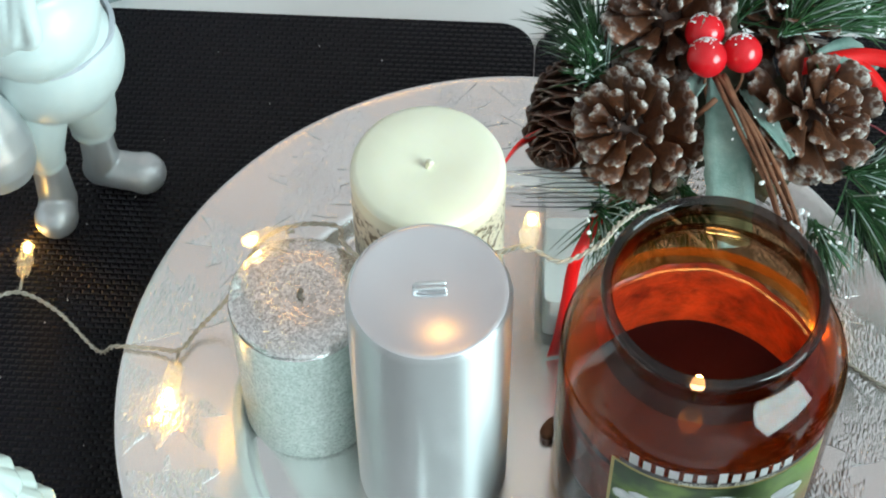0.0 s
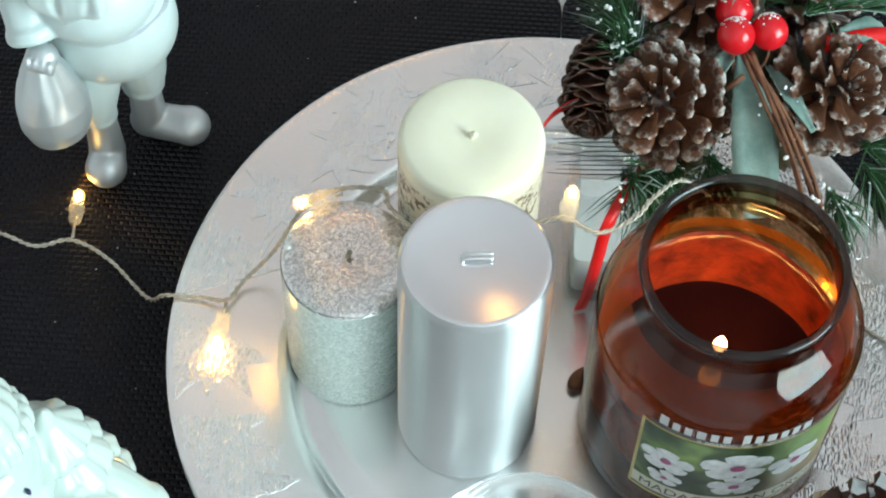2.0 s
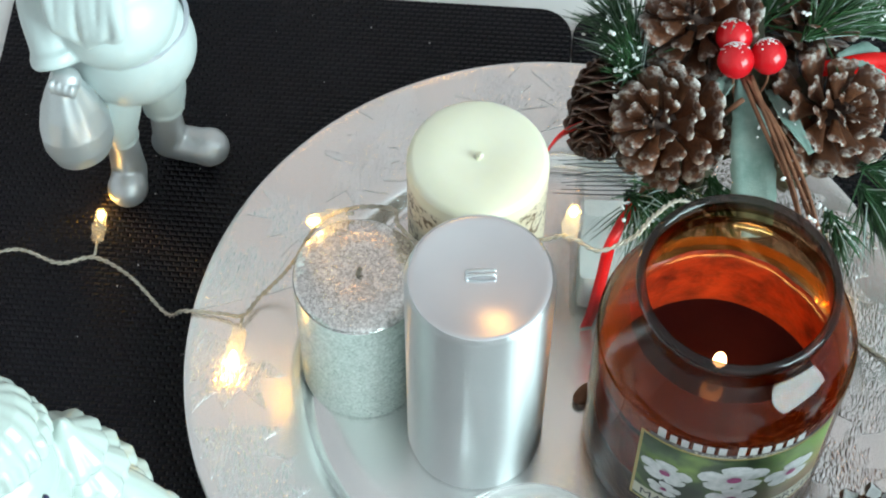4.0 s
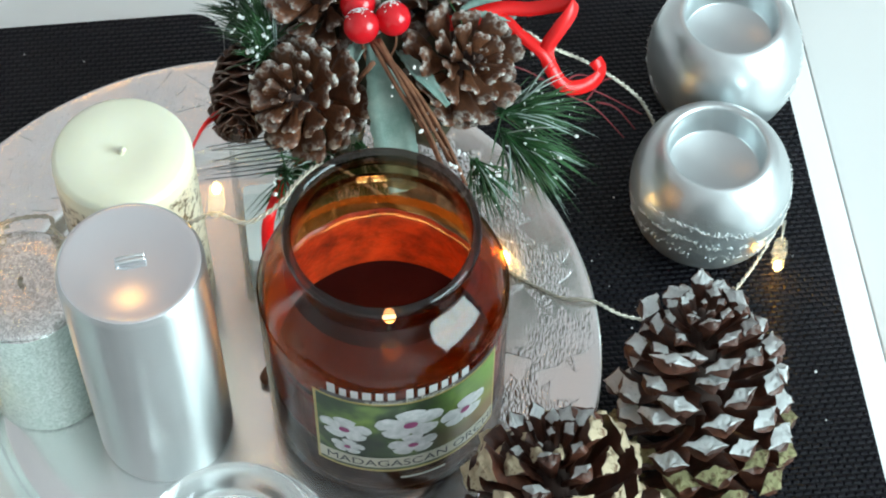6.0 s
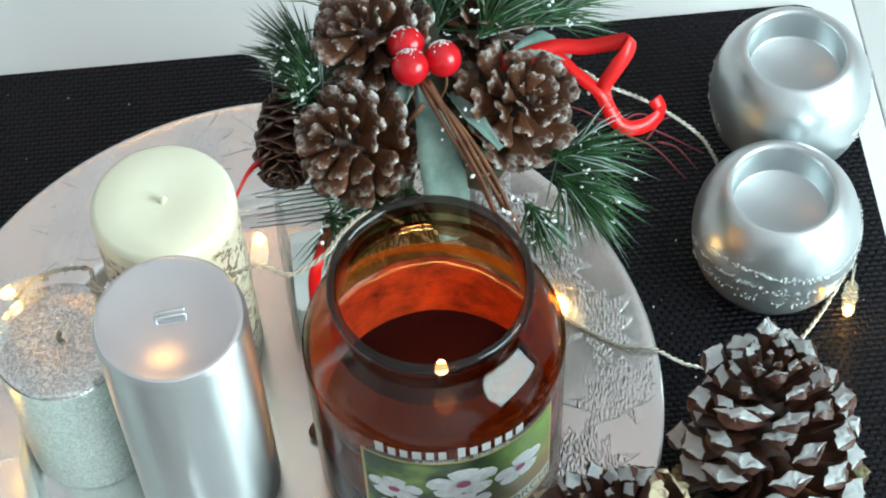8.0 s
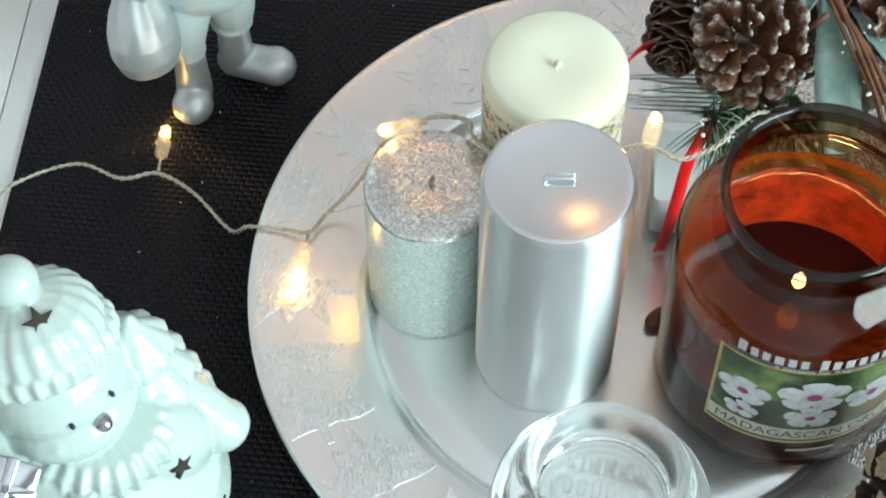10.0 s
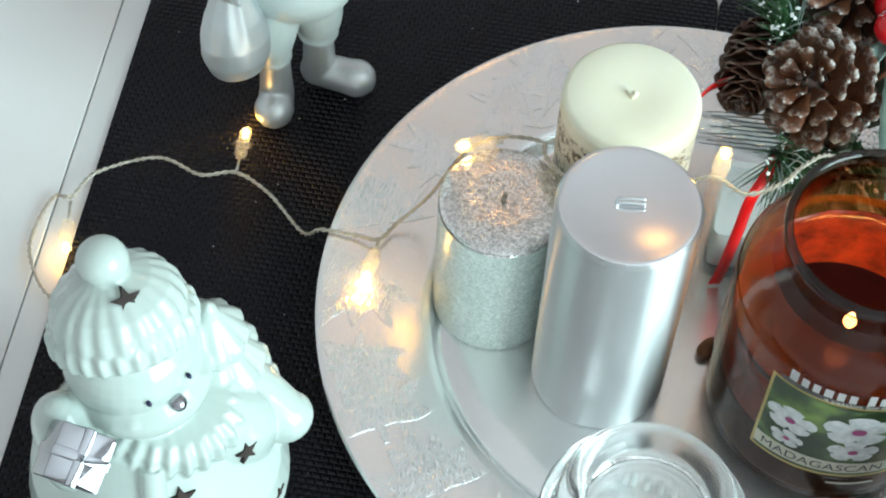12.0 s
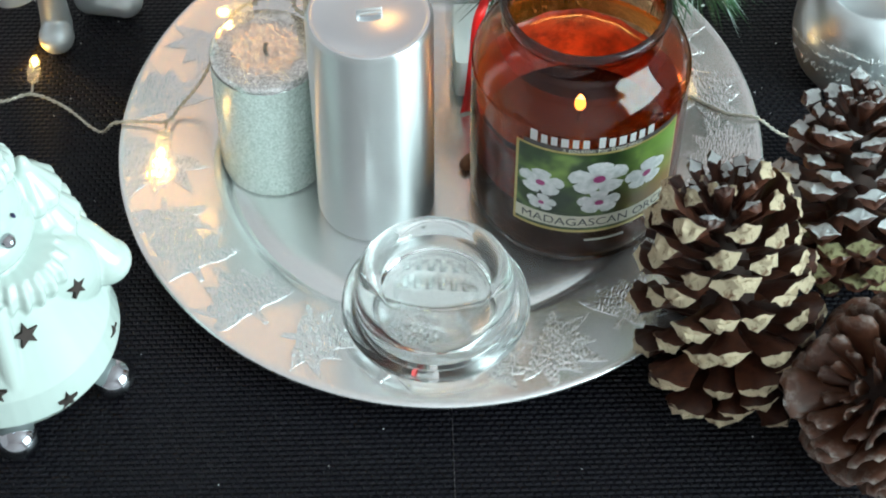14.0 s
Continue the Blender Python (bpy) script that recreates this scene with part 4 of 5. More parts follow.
def christmas_pick():
    ob = thing("christmas_pick", (0, 0, 0), "artificial Christmas pick with pine cones and berries in the vase", "decoration")
    rnd = random.Random(21)

    def cone(base, tip, radius, count, mesh, seed, **more):
        m, h = axis_frame(base, tip)
        c = new("pick_cone")
        c.empty_display_size = 0.01
        c.parent = ob
        c.matrix_local = m
        tagged(c, "brown open pine cone with frosted scale edges")
        cone_scales(c, "core", h, radius, count, lambda t, r: mesh, seed, **more)

    up = lambda t: max(0.12, math.cos(0.5 * math.pi * t ** 1.4)) * (0.80 + 0.2 * min(1, t * 5))
    cone((0.040, 0.088, 0.084), (0.0225, 0.0645, 0.1180), 0.0280, 46, SCALE_FROST, 31, width=0.92, base_tilt=0, tip_tilt=62, shape=up, core=0.3)
    cone((0.093, 0.108, 0.080), (0.1090, 0.0920, 0.1110), 0.0295, 46, SCALE_FROST, 32, width=0.92, base_tilt=0, tip_tilt=62, shape=up, core=0.3)
    cone((0.046, 0.128, 0.095), (0.0330, 0.1150, 0.1330), 0.0290, 46, SCALE_FROST, 33, width=0.92, base_tilt=0, tip_tilt=62, shape=up, core=0.3)
    cone((0.0080, 0.1150, 0.090), (0.0005, 0.0610, 0.0875), 0.0150, 110, SCALE_WOOD, 34, base_tilt=22, tip_tilt=55, core=0.6, length=1.05, width=1.9)
    cone((0.082, 0.136, 0.090), (0.0950, 0.1420, 0.1240), 0.0230, 40, SCALE_FROST, 35, base_tilt=0, tip_tilt=62, shape=up, core=0.3)
    # stems that carry it all, down into the vase
    for p in ((0.040, 0.088, 0.084), (0.093, 0.108, 0.080), (0.046, 0.128, 0.095), (0.010, 0.110, 0.086), (0.082, 0.136, 0.090), (0.062, 0.085, 0.115)):
        part("stem", tube(bmesh.new(), smooth_line([(0.024, 0.057, 0.050), (0.035, 0.075, 0.076), p]), 0.0012, 6), TWIG, ob)
    # berries
    for p in ((0.0565, 0.0990, 0.1225), (0.0700, 0.1060, 0.1195), (0.0545, 0.1115, 0.1225)):
        b = part("berry", ball(bmesh.new(), p, 0.0079, 28), BERRY_RED, ob, "glossy red berry with white frost")
        bm = bmesh.new()
        for _ in range(90):
            d = Vector((rnd.gauss(-0.25, 0.38), rnd.gauss(0.65, 0.32), rnd.gauss(0.75, 0.3))).normalized()
            ball(bm, Vector(p) + d * 0.0079, (0.0004 * rnd.uniform(0.5, 1.7),) * 2 + (0.00022,), 6, d.to_track_quat("Z", "Y").to_matrix().to_4x4())
        part("frost", bm, SNOW, b)
        part("berry_stem", tube(bmesh.new(), smooth_line([p, (p[0] + 0.001, p[1] - 0.006, p[2] - 0.012), (0.062, 0.090, 0.098)]), 0.0006, 5), TWIG, ob)

    # sage leaves
    def leaf(points, widths, roll, label):
        line = smooth_line(points, 8)
        n = len(line)
        bm = bmesh.new()
        rows = []
        for i, q in enumerate(line):
            d = (line[min(i + 1, n - 1)] - line[max(i - 1, 0)]).normalized()
            s = (Matrix.Rotation(radians(roll), 3, d) @ d.cross(Vector((0, 0, 1)))).normalized()
            up_ = s.cross(d)
            w = np.interp(i / (n - 1), np.linspace(0, 1, len(widths)), widths)
            rows.append([bm.verts.new(q + s * w * v * (1 + 0.05 * math.sin(i * 2.1 + v)) + up_ * (0.0018 * abs(v) + 0.0004 * math.sin(3 * i + 2 * v))) for v in (-1, -0.5, 0, 0.5, 1)])
        for p, q in zip(rows, rows[1:]):
            for j in range(4):
                bm.faces.new((p[j], q[j], q[j + 1], p[j + 1]))
        o = part("leaf", bm, SAGE_LEAF, ob, label)
        o.modifiers.new("thickness", "SOLIDIFY").thickness = 0.0006
    leaf([(0.0605, 0.1010, 0.1080), (0.066, 0.080, 0.1075), (0.071, 0.055, 0.1040), (0.076, 0.030, 0.0960)], [0.002, 0.0062, 0.0088, 0.0095, 0.006], 8, "frosted sage-green fabric leaf")
    leaf([(0.0720, 0.100, 0.1030), (0.082, 0.088, 0.103), (0.094, 0.074, 0.098)], [0.001, 0.0045, 0.001], -12, "frosted sage-green fabric leaf")
    leaf([(0.1000, 0.118, 0.1080), (0.112, 0.122, 0.108), (0.124, 0.118, 0.104)], [0.002, 0.007, 0.001], 10, "pale green fabric leaf")
    leaf([(0.0565, 0.1010, 0.1090), (0.054, 0.094, 0.1110), (0.0535, 0.088, 0.1100)], [0.001, 0.004, 0.001], 10, "small yellowish leaf")
    # bundle of brown twigs
    for k in range(6):
        j = lambda s: rnd.uniform(-s, s)
        part("twig", tube(bmesh.new(), smooth_line([(0.0625 + j(0.002), 0.096 + j(0.002), 0.1150 + j(0.001)), (0.076 + 0.0014 * k - 0.003, 0.072 + j(0.002), 0.1145 + j(0.0015)),
                                                    (0.0890 + 0.0015 * k - 0.004, 0.050 + j(0.003), 0.1100 + j(0.002)), (0.0985 + 0.0020 * k - 0.006, 0.034 + j(0.005), 0.1030 + j(0.002))]),
                          0.0011, 7, 0.7), TWIG, ob)
    bm = bmesh.new()
    for _ in range(46):
        t = rnd.uniform(0.25, 1.0)
        q = Vector((0.0625, 0.096, 0.1155)).lerp(Vector((0.1000, 0.034, 0.1045)), t) + Vector((rnd.gauss(0, 0.0035), rnd.gauss(0, 0.0025), rnd.uniform(0, 0.0030)))
        g = rnd.uniform(0.0003, 0.0010)
        ball(bm, q, (g * 1.5, g, g * 0.8), 6, Matrix.Rotation(rnd.uniform(0, 3), 4, "Z"))
    part("snow_flock", bm, SNOW, ob)["kind"] = "stuff"
    # red spray of bare twigs
    bm = bmesh.new()
    for p, q in (((0.135, 0.112, 0.070), (0.188, 0.122, 0.030)), ((0.150, 0.112, 0.058), (0.178, 0.102, 0.038)), ((0.160, 0.115, 0.050), (0.176, 0.136, 0.040)),
                 ((0.165, 0.117, 0.046), (0.184, 0.110, 0.034)), ((0.145, 0.113, 0.062), (0.165, 0.128, 0.050)), ((0.110, 0.110, 0.085), (0.150, 0.112, 0.058))):
        m = (Vector(p) + Vector(q)) / 2 + Vector((0, 0.003, 0.002))
        tube(bm, smooth_line([p, m, q], 5), 0.00055, 5, 0.6)
    part("twig_spray", bm, TWIG_RED, ob, "dark red bare twig spray")
    # needles, tufts all round
    tufts = (((0.118, 0.072, 0.084), (0.7, -0.5, -0.25), 110, 0.038), ((0.116, 0.080, 0.086), (0.8, 0.2, -0.1), 80, 0.040), ((0.105, 0.060, 0.080), (0.5, -0.8, -0.3), 60, 0.028),
             ((0.030, 0.060, 0.080), (0.1, -0.7, -0.1), 90, 0.034), ((0.020, 0.055, 0.078), (0.4, -0.6, 0.1), 60, 0.032), ((0.018, 0.100, 0.102), (-0.5, 0.4, 0.5), 100, 0.032),
             ((0.015, 0.118, 0.096), (-0.6, 0.5, 0.3), 110, 0.036), ((0.030, 0.138, 0.104), (-0.4, 0.8, 0.3), 110, 0.042), ((0.066, 0.128, 0.108), (0.1, 0.8, 0.5), 130, 0.040),
             ((0.085, 0.122, 0.114), (0.5, 0.5, 0.4), 130, 0.044), ((0.105, 0.136, 0.104), (0.8, 0.6, 0.1), 90, 0.044), ((0.060, 0.146, 0.100), (0.2, 1.0, 0.1), 120, 0.045),
             ((0.012, 0.094, 0.105), (-0.2, -0.1, 0.8), 50, 0.020), ((0.038, 0.064, 0.080), (0.1, -0.75, -0.1), 150, 0.030), ((0.054, 0.066, 0.082), (0.3, -0.7, -0.1), 120, 0.030))
    for i, (p, d, n, ln) in enumerate(tufts):
        bm = needles(bmesh.new(), p, d, n, ln, 0.38, rnd)
        tuft = part("needle_tuft", bm, NEEDLE, ob, "green plastic needle tuft")
        tuft["kind"] = "stuff"
        bm = needles(bmesh.new(), p, d, n // 6, ln * 1.02, 0.42, rnd)
        fr = part("frosted_tuft", bm, NEEDLE_PALE, tuft)
        fr["kind"] = "stuff"
        bm = bmesh.new()
        for _ in range(30):
            w = (Vector(d).normalized() + 0.35 * Vector((rnd.gauss(0, 1), rnd.gauss(0, 1), rnd.gauss(0, 0.8)))).normalized()
            q = Vector(p) + w * ln * rnd.uniform(0.25, 0.95)
            s = 0.00025 + 0.0008 * rnd.random() ** 3
            for _ in range(rnd.choice((1, 1, 2, 4))):
                ball(bm, q + 1.1 * s * Vector((rnd.gauss(0, 1), rnd.gauss(0, 1), rnd.gauss(0, 0.6))), (s * rnd.uniform(0.8, 2.0), s, s * 0.8), 6, pose(0, 0, 0, rnd.uniform(-40, 40), rnd.uniform(-40, 40), rnd.uniform(0, 180)))
        sn = part("snow_flock", bm, SNOW, tuft)
        sn["kind"] = "stuff"
    # a row of dark stiff needles reaching out over the vase
    bm = bmesh.new()
    for k in range(9):
        z = 0.083 + 0.0008 * k
        y = 0.046 + 0.0018 * k
        tube(bm, [Vector((0.024, y + 0.004, z)), Vector((0.005, y, z + 0.001)), Vector((-0.0115 + rnd.uniform(0, 0.006), y - 0.002 + rnd.uniform(-0.002, 0.002), z))], 0.00034, 4, 0.4)
    part("needle_fringe", bm, BLACK_WICK, ob, "row of dark stiff needles")
    # added lumps whose dark colour stands in for the deep shade inside the bunch
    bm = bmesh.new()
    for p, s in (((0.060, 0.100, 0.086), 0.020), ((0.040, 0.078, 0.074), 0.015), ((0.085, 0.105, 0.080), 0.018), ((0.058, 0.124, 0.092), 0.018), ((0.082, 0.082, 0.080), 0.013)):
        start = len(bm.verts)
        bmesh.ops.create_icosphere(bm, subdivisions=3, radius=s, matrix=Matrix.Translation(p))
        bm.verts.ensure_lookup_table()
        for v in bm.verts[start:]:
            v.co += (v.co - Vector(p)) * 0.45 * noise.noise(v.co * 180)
    part("moss_filler", bm, SHADE_FILL, ob, "dark lumps standing in for the shade between the cones")
    # ribbons
    ribbon([(0.094, 0.1130, 0.1070), (0.1161, 0.1214, 0.1080), (0.1309, 0.1216, 0.1080), (0.1445, 0.1212, 0.1120), (0.1502, 0.1204, 0.1150), (0.1485, 0.1150, 0.1130), (0.1431, 0.1095, 0.1075), (0.1385, 0.1050, 0.1000),
            (0.1410, 0.1000, 0.0920), (0.1479, 0.0965, 0.0840), (0.1580, 0.1010, 0.0800), (0.1641, 0.1075, 0.0810), (0.1612, 0.1105, 0.0860)],
           None, 0.0066, ob, "shiny red satin ribbon in a folded loop",
           [(0, -0.5, 0.85), (0, -0.5, 0.85), (0.1, -0.5, 0.85), (0.3, -0.5, 0.8), (0.8, -0.4, 0.4), (0.5, -0.6, 0.6), (0, -0.6, 0.8), (-0.1, -0.6, 0.8), (0, -0.5, 0.85), (0.1, -0.6, 0.8), (0.3, -0.7, 0.6), (0.7, -0.6, 0.4), (0.4, -0.8, 0.4)])
    ribbon([(0.098, 0.1160, 0.1060), (0.1171, 0.1176, 0.1060), (0.1266, 0.1104, 0.1035), (0.1365, 0.1036, 0.0995), (0.1407, 0.0995, 0.0930)],
           None, 0.0056, ob, "straight red satin ribbon end", [(0, -0.5, 0.85), (0, -0.5, 0.85), (0.1, -0.5, 0.85), (0.1, -0.5, 0.85), (0, -0.6, 0.8)])
    ribbon([(0.020, 0.078, 0.094), (0.003, 0.079, 0.092), (-0.012, 0.0720, 0.0880), (-0.020, 0.0600, 0.0800)], [(0, 0.3, 1), (0, 0.3, 1), (0.2, 0.4, 1), (0.2, 0.6, 1)], 0.0042, ob, "red satin ribbon loop")
    ribbon([(0.024, 0.050, 0.080), (0.0170, 0.0290, 0.076), (0.0150, 0.0260, 0.050), (0.0130, 0.0250, 0.022), (0.011, 0.024, 0.0075)], [(1, 0, 0), (1, 0.3, 0), (1, 0.4, 0), (1, 0.4, 0), (1, 0.4, 0)], 0.0055, ob, "red satin ribbon tail hanging down")


clear_vase()
christmas_pick()

# ---- fairy lights ----


def fairy_lights():
    ob = thing("fairy_lights", (0, 0, 0), "warm white LED fairy lights on clear twisted wire", "string lights")

    def wire(points):
        line = smooth_line(points, 12)
        out = [[], []]
        run = 0.0
        for i, q in enumerate(line):
            if i:
                run += (q - line[i - 1]).length
            d = (line[min(i + 1, len(line) - 1)] - line[max(i - 1, 0)]).normalized()
            s = d.cross(Vector((0, 0, 1)))
            s = s.normalized() if s.length > 1e-4 else Vector((1, 0, 0))
            u = s.cross(d)
            a = run / 0.0075 * 2 * math.pi
            for k, sign in enumerate((1, -1)):
                out[k].append(q + sign * 0.00062 * (math.cos(a) * s + math.sin(a) * u))
        for l in out:
            part("wire", tube(bmesh.new(), l, 0.00058, 5), WIRE, ob)

    def led(base, tip, lit=1.0):
        base, tip = Vector(base), Vector(tip)
        d = (tip - base).normalized()
        wires = [base + 0.0006 * d.orthogonal().normalized() * k for k in (1, -1)]
        base = max((base, tip - d * 0.0185), key=lambda q: -(tip - q).length)
        for q in wires:
            if (base - q).length > 0.002:
                part("lead", tube(bmesh.new(), [q, q.lerp(base, 0.5), base + d * 0.001], 0.0005, 5), WIRE, ob)
        m = Matrix.Translation(base) @ d.to_track_quat("Z", "Y").to_matrix().to_4x4()
        h = (tip - base).length
        c = part("led_case", lathe([(0, 0), (0.0022, 0.0003), (0.0032, 0.002), (0.0033, h * 0.36), (0.0039, h * 0.39), (0.0039, h * 0.47), (0.0030, h * 0.50), (0.0030, h * 0.74), (0.0027, h * 0.86), (0.0017, h * 0.96), (0, h)], 20, m=m),
                 LED_CASE, ob, "clear plastic LED bulb")
        c.visible_shadow = False
        g = part("led_core", lathe([(0, h * 0.66), (0.0011, h * 0.69), (0.0016, h * 0.80), (0.0012, h * 0.89), (0, h * 0.94)], 14, m=m), LED_GLOW, c, "glowing warm LED core")
        g.visible_shadow = False
        point_lamp("led_light", base + d * (h + 0.003) + Vector((0, 0, 0.0005)), 0.008 * lit, (1.0, 0.42, 0.03), 0.0015)

    # from the table edge past the snowman to the plate
    wire([(-0.2560, -0.105, 0.003), (-0.2665, -0.0769, 0.003), (-0.2852, -0.0640, 0.002), (-0.2993, -0.0429, 0.0), (-0.2985, -0.0172, 0.001), (-0.2890, -0.0150, 0.004),
          (-0.2830, 0.0010, 0.004), (-0.2584, 0.0178, 0.004), (-0.2360, 0.0150, 0.003), (-0.2200, 0.0205, 0.004), (-0.2010, 0.0140, 0.003), (-0.1792, -0.0025, 0.004), (-0.1685, -0.0060, 0.0165),
          (-0.1520, -0.0050, 0.0175), (-0.1415, -0.0045, 0.0185), (-0.1360, 0.0060, 0.0190), (-0.1240, 0.0160, 0.0320), (-0.1130, 0.0190, 0.0600), (-0.1030, 0.0160, 0.0820), (-0.0900, 0.0180, 0.0900),
          (-0.0760, 0.0200, 0.0890), (-0.0720, 0.0120, 0.0900), (-0.0560, 0.0010, 0.0930), (-0.0300, 0.0005, 0.1050), (-0.0100, -0.0010, 0.1180), (0.0000, -0.0010, 0.1240), (0.0130, -0.0060, 0.1250),
          (0.0260, 0.0020, 0.1270), (0.0330, 0.0150, 0.1250), (0.0450, 0.0300, 0.1150), (0.0700, 0.0420, 0.0700), (0.0980, 0.0480, 0.0250), (0.1207, 0.0440, 0.0140)])
    wire([(0.1207, 0.0440, 0.0140), (0.1330, 0.0350, 0.0150), (0.1480, 0.0260, 0.0165), (0.1620, 0.0240, 0.0175), (0.1780, 0.0230, 0.0060), (0.2000, 0.0220, 0.0030), (0.2200, 0.0260, 0.0030),
          (0.2291, 0.0380, 0.0030), (0.2420, 0.0560, 0.0030), (0.2560, 0.0800, 0.0060), (0.2580, 0.0920, 0.0040), (0.2560, 0.1080, 0.0030), (0.2480, 0.1170, 0.0030), (0.2250, 0.1180, 0.0030),
          (0.2020, 0.1210, 0.0060), (0.1934, 0.1234, 0.0250), (0.1863, 0.1236, 0.0400), (0.1741, 0.1232, 0.0550), (0.1580, 0.1182, 0.0750), (0.1402, 0.1138, 0.0915), (0.1255, 0.1162, 0.1000), (0.1000, 0.1160, 0.0980)])
    led((-0.2200, 0.0215, 0.0045), (-0.2235, 0.0470, 0.0045))
    led((-0.2885, -0.0180, 0.0040), (-0.2800, -0.0460, 0.0040), 0.5)
    led((-0.1415, -0.0060, 0.0180), (-0.1410, -0.0290, 0.0185), 1.7)
    led((-0.0920, 0.0150, 0.0895), (-0.1110, 0.0060, 0.0900))
    led((0.0000, -0.0010, 0.1215), (0.0010, 0.0065, 0.1360), 0.35)
    led((0.1310, 0.0370, 0.0150), (0.1190, 0.0530, 0.0160), 0.8)
    led((0.2565, 0.0770, 0.0060), (0.2505, 0.0490, 0.0045))


fairy_lights()

# ---- figures ----


def fused(bm, voxel, rounds=3):
    """Melts overlapping shapes into one rounded skin."""
    me = bpy.data.meshes.new("melt")
    bm.to_mesh(me)
    bm.free()
    tmp = new("melt_source", me)
    r = tmp.modifiers.new("melt", "REMESH")
    r.mode, r.voxel_size = "VOXEL", voxel
    k = tmp.modifiers.new("soften", "SMOOTH")
    k.iterations, k.factor = rounds, 0.5
    out = bpy.data.meshes.new_from_object(tmp.evaluated_get(bpy.context.evaluated_depsgraph_get()))
    bpy.data.objects.remove(tmp)
    return out


def gather(meshes):
    """One bmesh out of several (mesh, material slot) pairs."""
    bm = bmesh.new()
    for me, slot in meshes:
        n = len(bm.faces)
        bm.from_mesh(me)
        bpy.data.meshes.remove(me)
        bm.faces.ensure_lookup_table()
        for f in bm.faces[n:]:
            f.material_index = slot
    return bm


def snowman():
    """Glazed snowman with ribbed hat, scarf and tree, as one mesh."""
    w = bmesh.new()
    # belly and head
    lathe([(0, 0.0060), (0.034, 0.0065), (0.049, 0.0120), (0.0550, 0.0235), (0.0520, 0.040), (0.0440, 0.057), (0.0365, 0.072), (0.030, 0.088), (0, 0.096)], 48, w, pose(0.004, -0.0045, 0))
    ball(w, (0.0045, 0.0015, 0.1165), (0.0275, 0.0262, 0.0250), 36)
    ball(w, (0.0045, -0.0050, 0.1055), (0.0275, 0.0250, 0.0165), 36)
    for x in (-0.0085, 0.0175):
        ball(w, (x, -0.0190, 0.1085), (0.0075, 0.006, 0.0065), 16)
    # hat: knitted dome, turned-up ribbed brim, bobble
    hat = pose(0.0060, 0.0060, 0.1235, -27, 8, 0)
    lathe([(0, -0.0005), (0.0262, -0.0005), (0.0290, 0.0015), (0.0297, 0.0060), (0.0290, 0.0100), (0.0262, 0.0120), (0, 0.0125)], 180, w, hat, lambda a, i, z: 1 + 0.036 * math.cos(26 * a) * (0.4 if i in (1, 5) else 1))
    pom = Vector((0.0080, 0.0180, 0.1625))
    axis = (pom - Vector((0.0062, 0.0050, 0.1230))).normalized()
    cap = Matrix.Translation((0.0062, 0.0050, 0.1230)) @ axis.to_track_quat("Z", "Y").to_matrix().to_4x4()
    lathe([(0, 0.004), (0.0245, 0.0080), (0.0266, 0.0160), (0.0256, 0.0215), (0.0225, 0.0272), (0.0165, 0.0322), (0.0095, 0.0350), (0, 0.0358)], 180, w, cap,
          lambda a, i, z: 1 + 0.026 * math.cos(20 * a) + 0.006 * math.cos(10 * a + 1))
    ball(w, pom, 0.0102, 28)
    # ribbed scarf round the neck
    lathe([(0, 0.0765), (0.0265, 0.0765), (0.0302, 0.0800), (0.0315, 0.0855), (0.0298, 0.0915), (0.0245, 0.0960), (0, 0.0990)], 180, w, pose(0.004, -0.003, 0, 5, 4, 0), lambda a, i, z: 1 + 0.050 * math.cos(26 * a))
    # broad scarf end over the arm, narrow end down the front
    ball(w, (0.0270, -0.0260, 0.0630), (0.0215, 0.0165, 0.0300), 36, Matrix.Rotation(radians(-14), 4, "Y"))
    for k in range(5):
        tube(w, smooth_line([(0.0110 + 0.0060 * k, -0.0345 + 0.0009 * (k - 1) ** 2, 0.0380 - 0.0006 * k), (0.0115 + 0.0062 * k, -0.0395 + 0.0009 * (k - 1) ** 2, 0.0470)], 4), 0.0021, 10)
    tube(w, smooth_line([(-0.012, -0.030, 0.087), (-0.017, -0.037, 0.066), (-0.020, -0.041, 0.046), (-0.021, -0.043, 0.034)], 6), 0.0052, 14, 1.2)
    # arms: one across the tree, one round the parcel
    tube(w, smooth_line([(0.026, -0.008, 0.088), (0.042, -0.018, 0.074), (0.0495, -0.029, 0.058)], 6), 0.0110, 16, 1.0)
    ball(w, (0.0510, -0.0320, 0.0540), (0.0120, 0.0110, 0.0120), 20)
    ball(w, (-0.0285, 0.0015, 0.0900), (0.0135, 0.0140, 0.0270), 24, Matrix.Rotation(radians(-8), 4, "Y"))
    ball(w, (-0.0380, -0.0130, 0.0950), (0.0090, 0.0100, 0.0130), 20)
    # the little fir tree behind the arm, scalloped tiers with hanging ripples
    for r0, r1, z0, z1 in ((0.005, 0.0155, 0.122, 0.103), (0.009, 0.0220, 0.106, 0.084), (0.014, 0.0285, 0.088, 0.062), (0.018, 0.034, 0.068, 0.040)):
        lathe([(0.0, z0 + 0.006), (r0 * 0.6, z0 + 0.003), (r0, z0 - 0.002), ((r0 + r1) / 2, (z0 + z1) / 2 + 0.001), (r1, z1 + 0.004), (r1 * 1.02, z1), (r1 * 0.9, z1 - 0.004), (0, z1 - 0.001)], 144, w,
              pose(0.0265, -0.0040, 0.0, 0, 5, 0), lambda a, i, z: 1 + (0.12 * abs(math.cos(5 * a)) - 0.05 + 0.012 * math.cos(30 * a)) * (0.25 if i < 3 else 1))
    white = fused(w, 0.00085, 2)
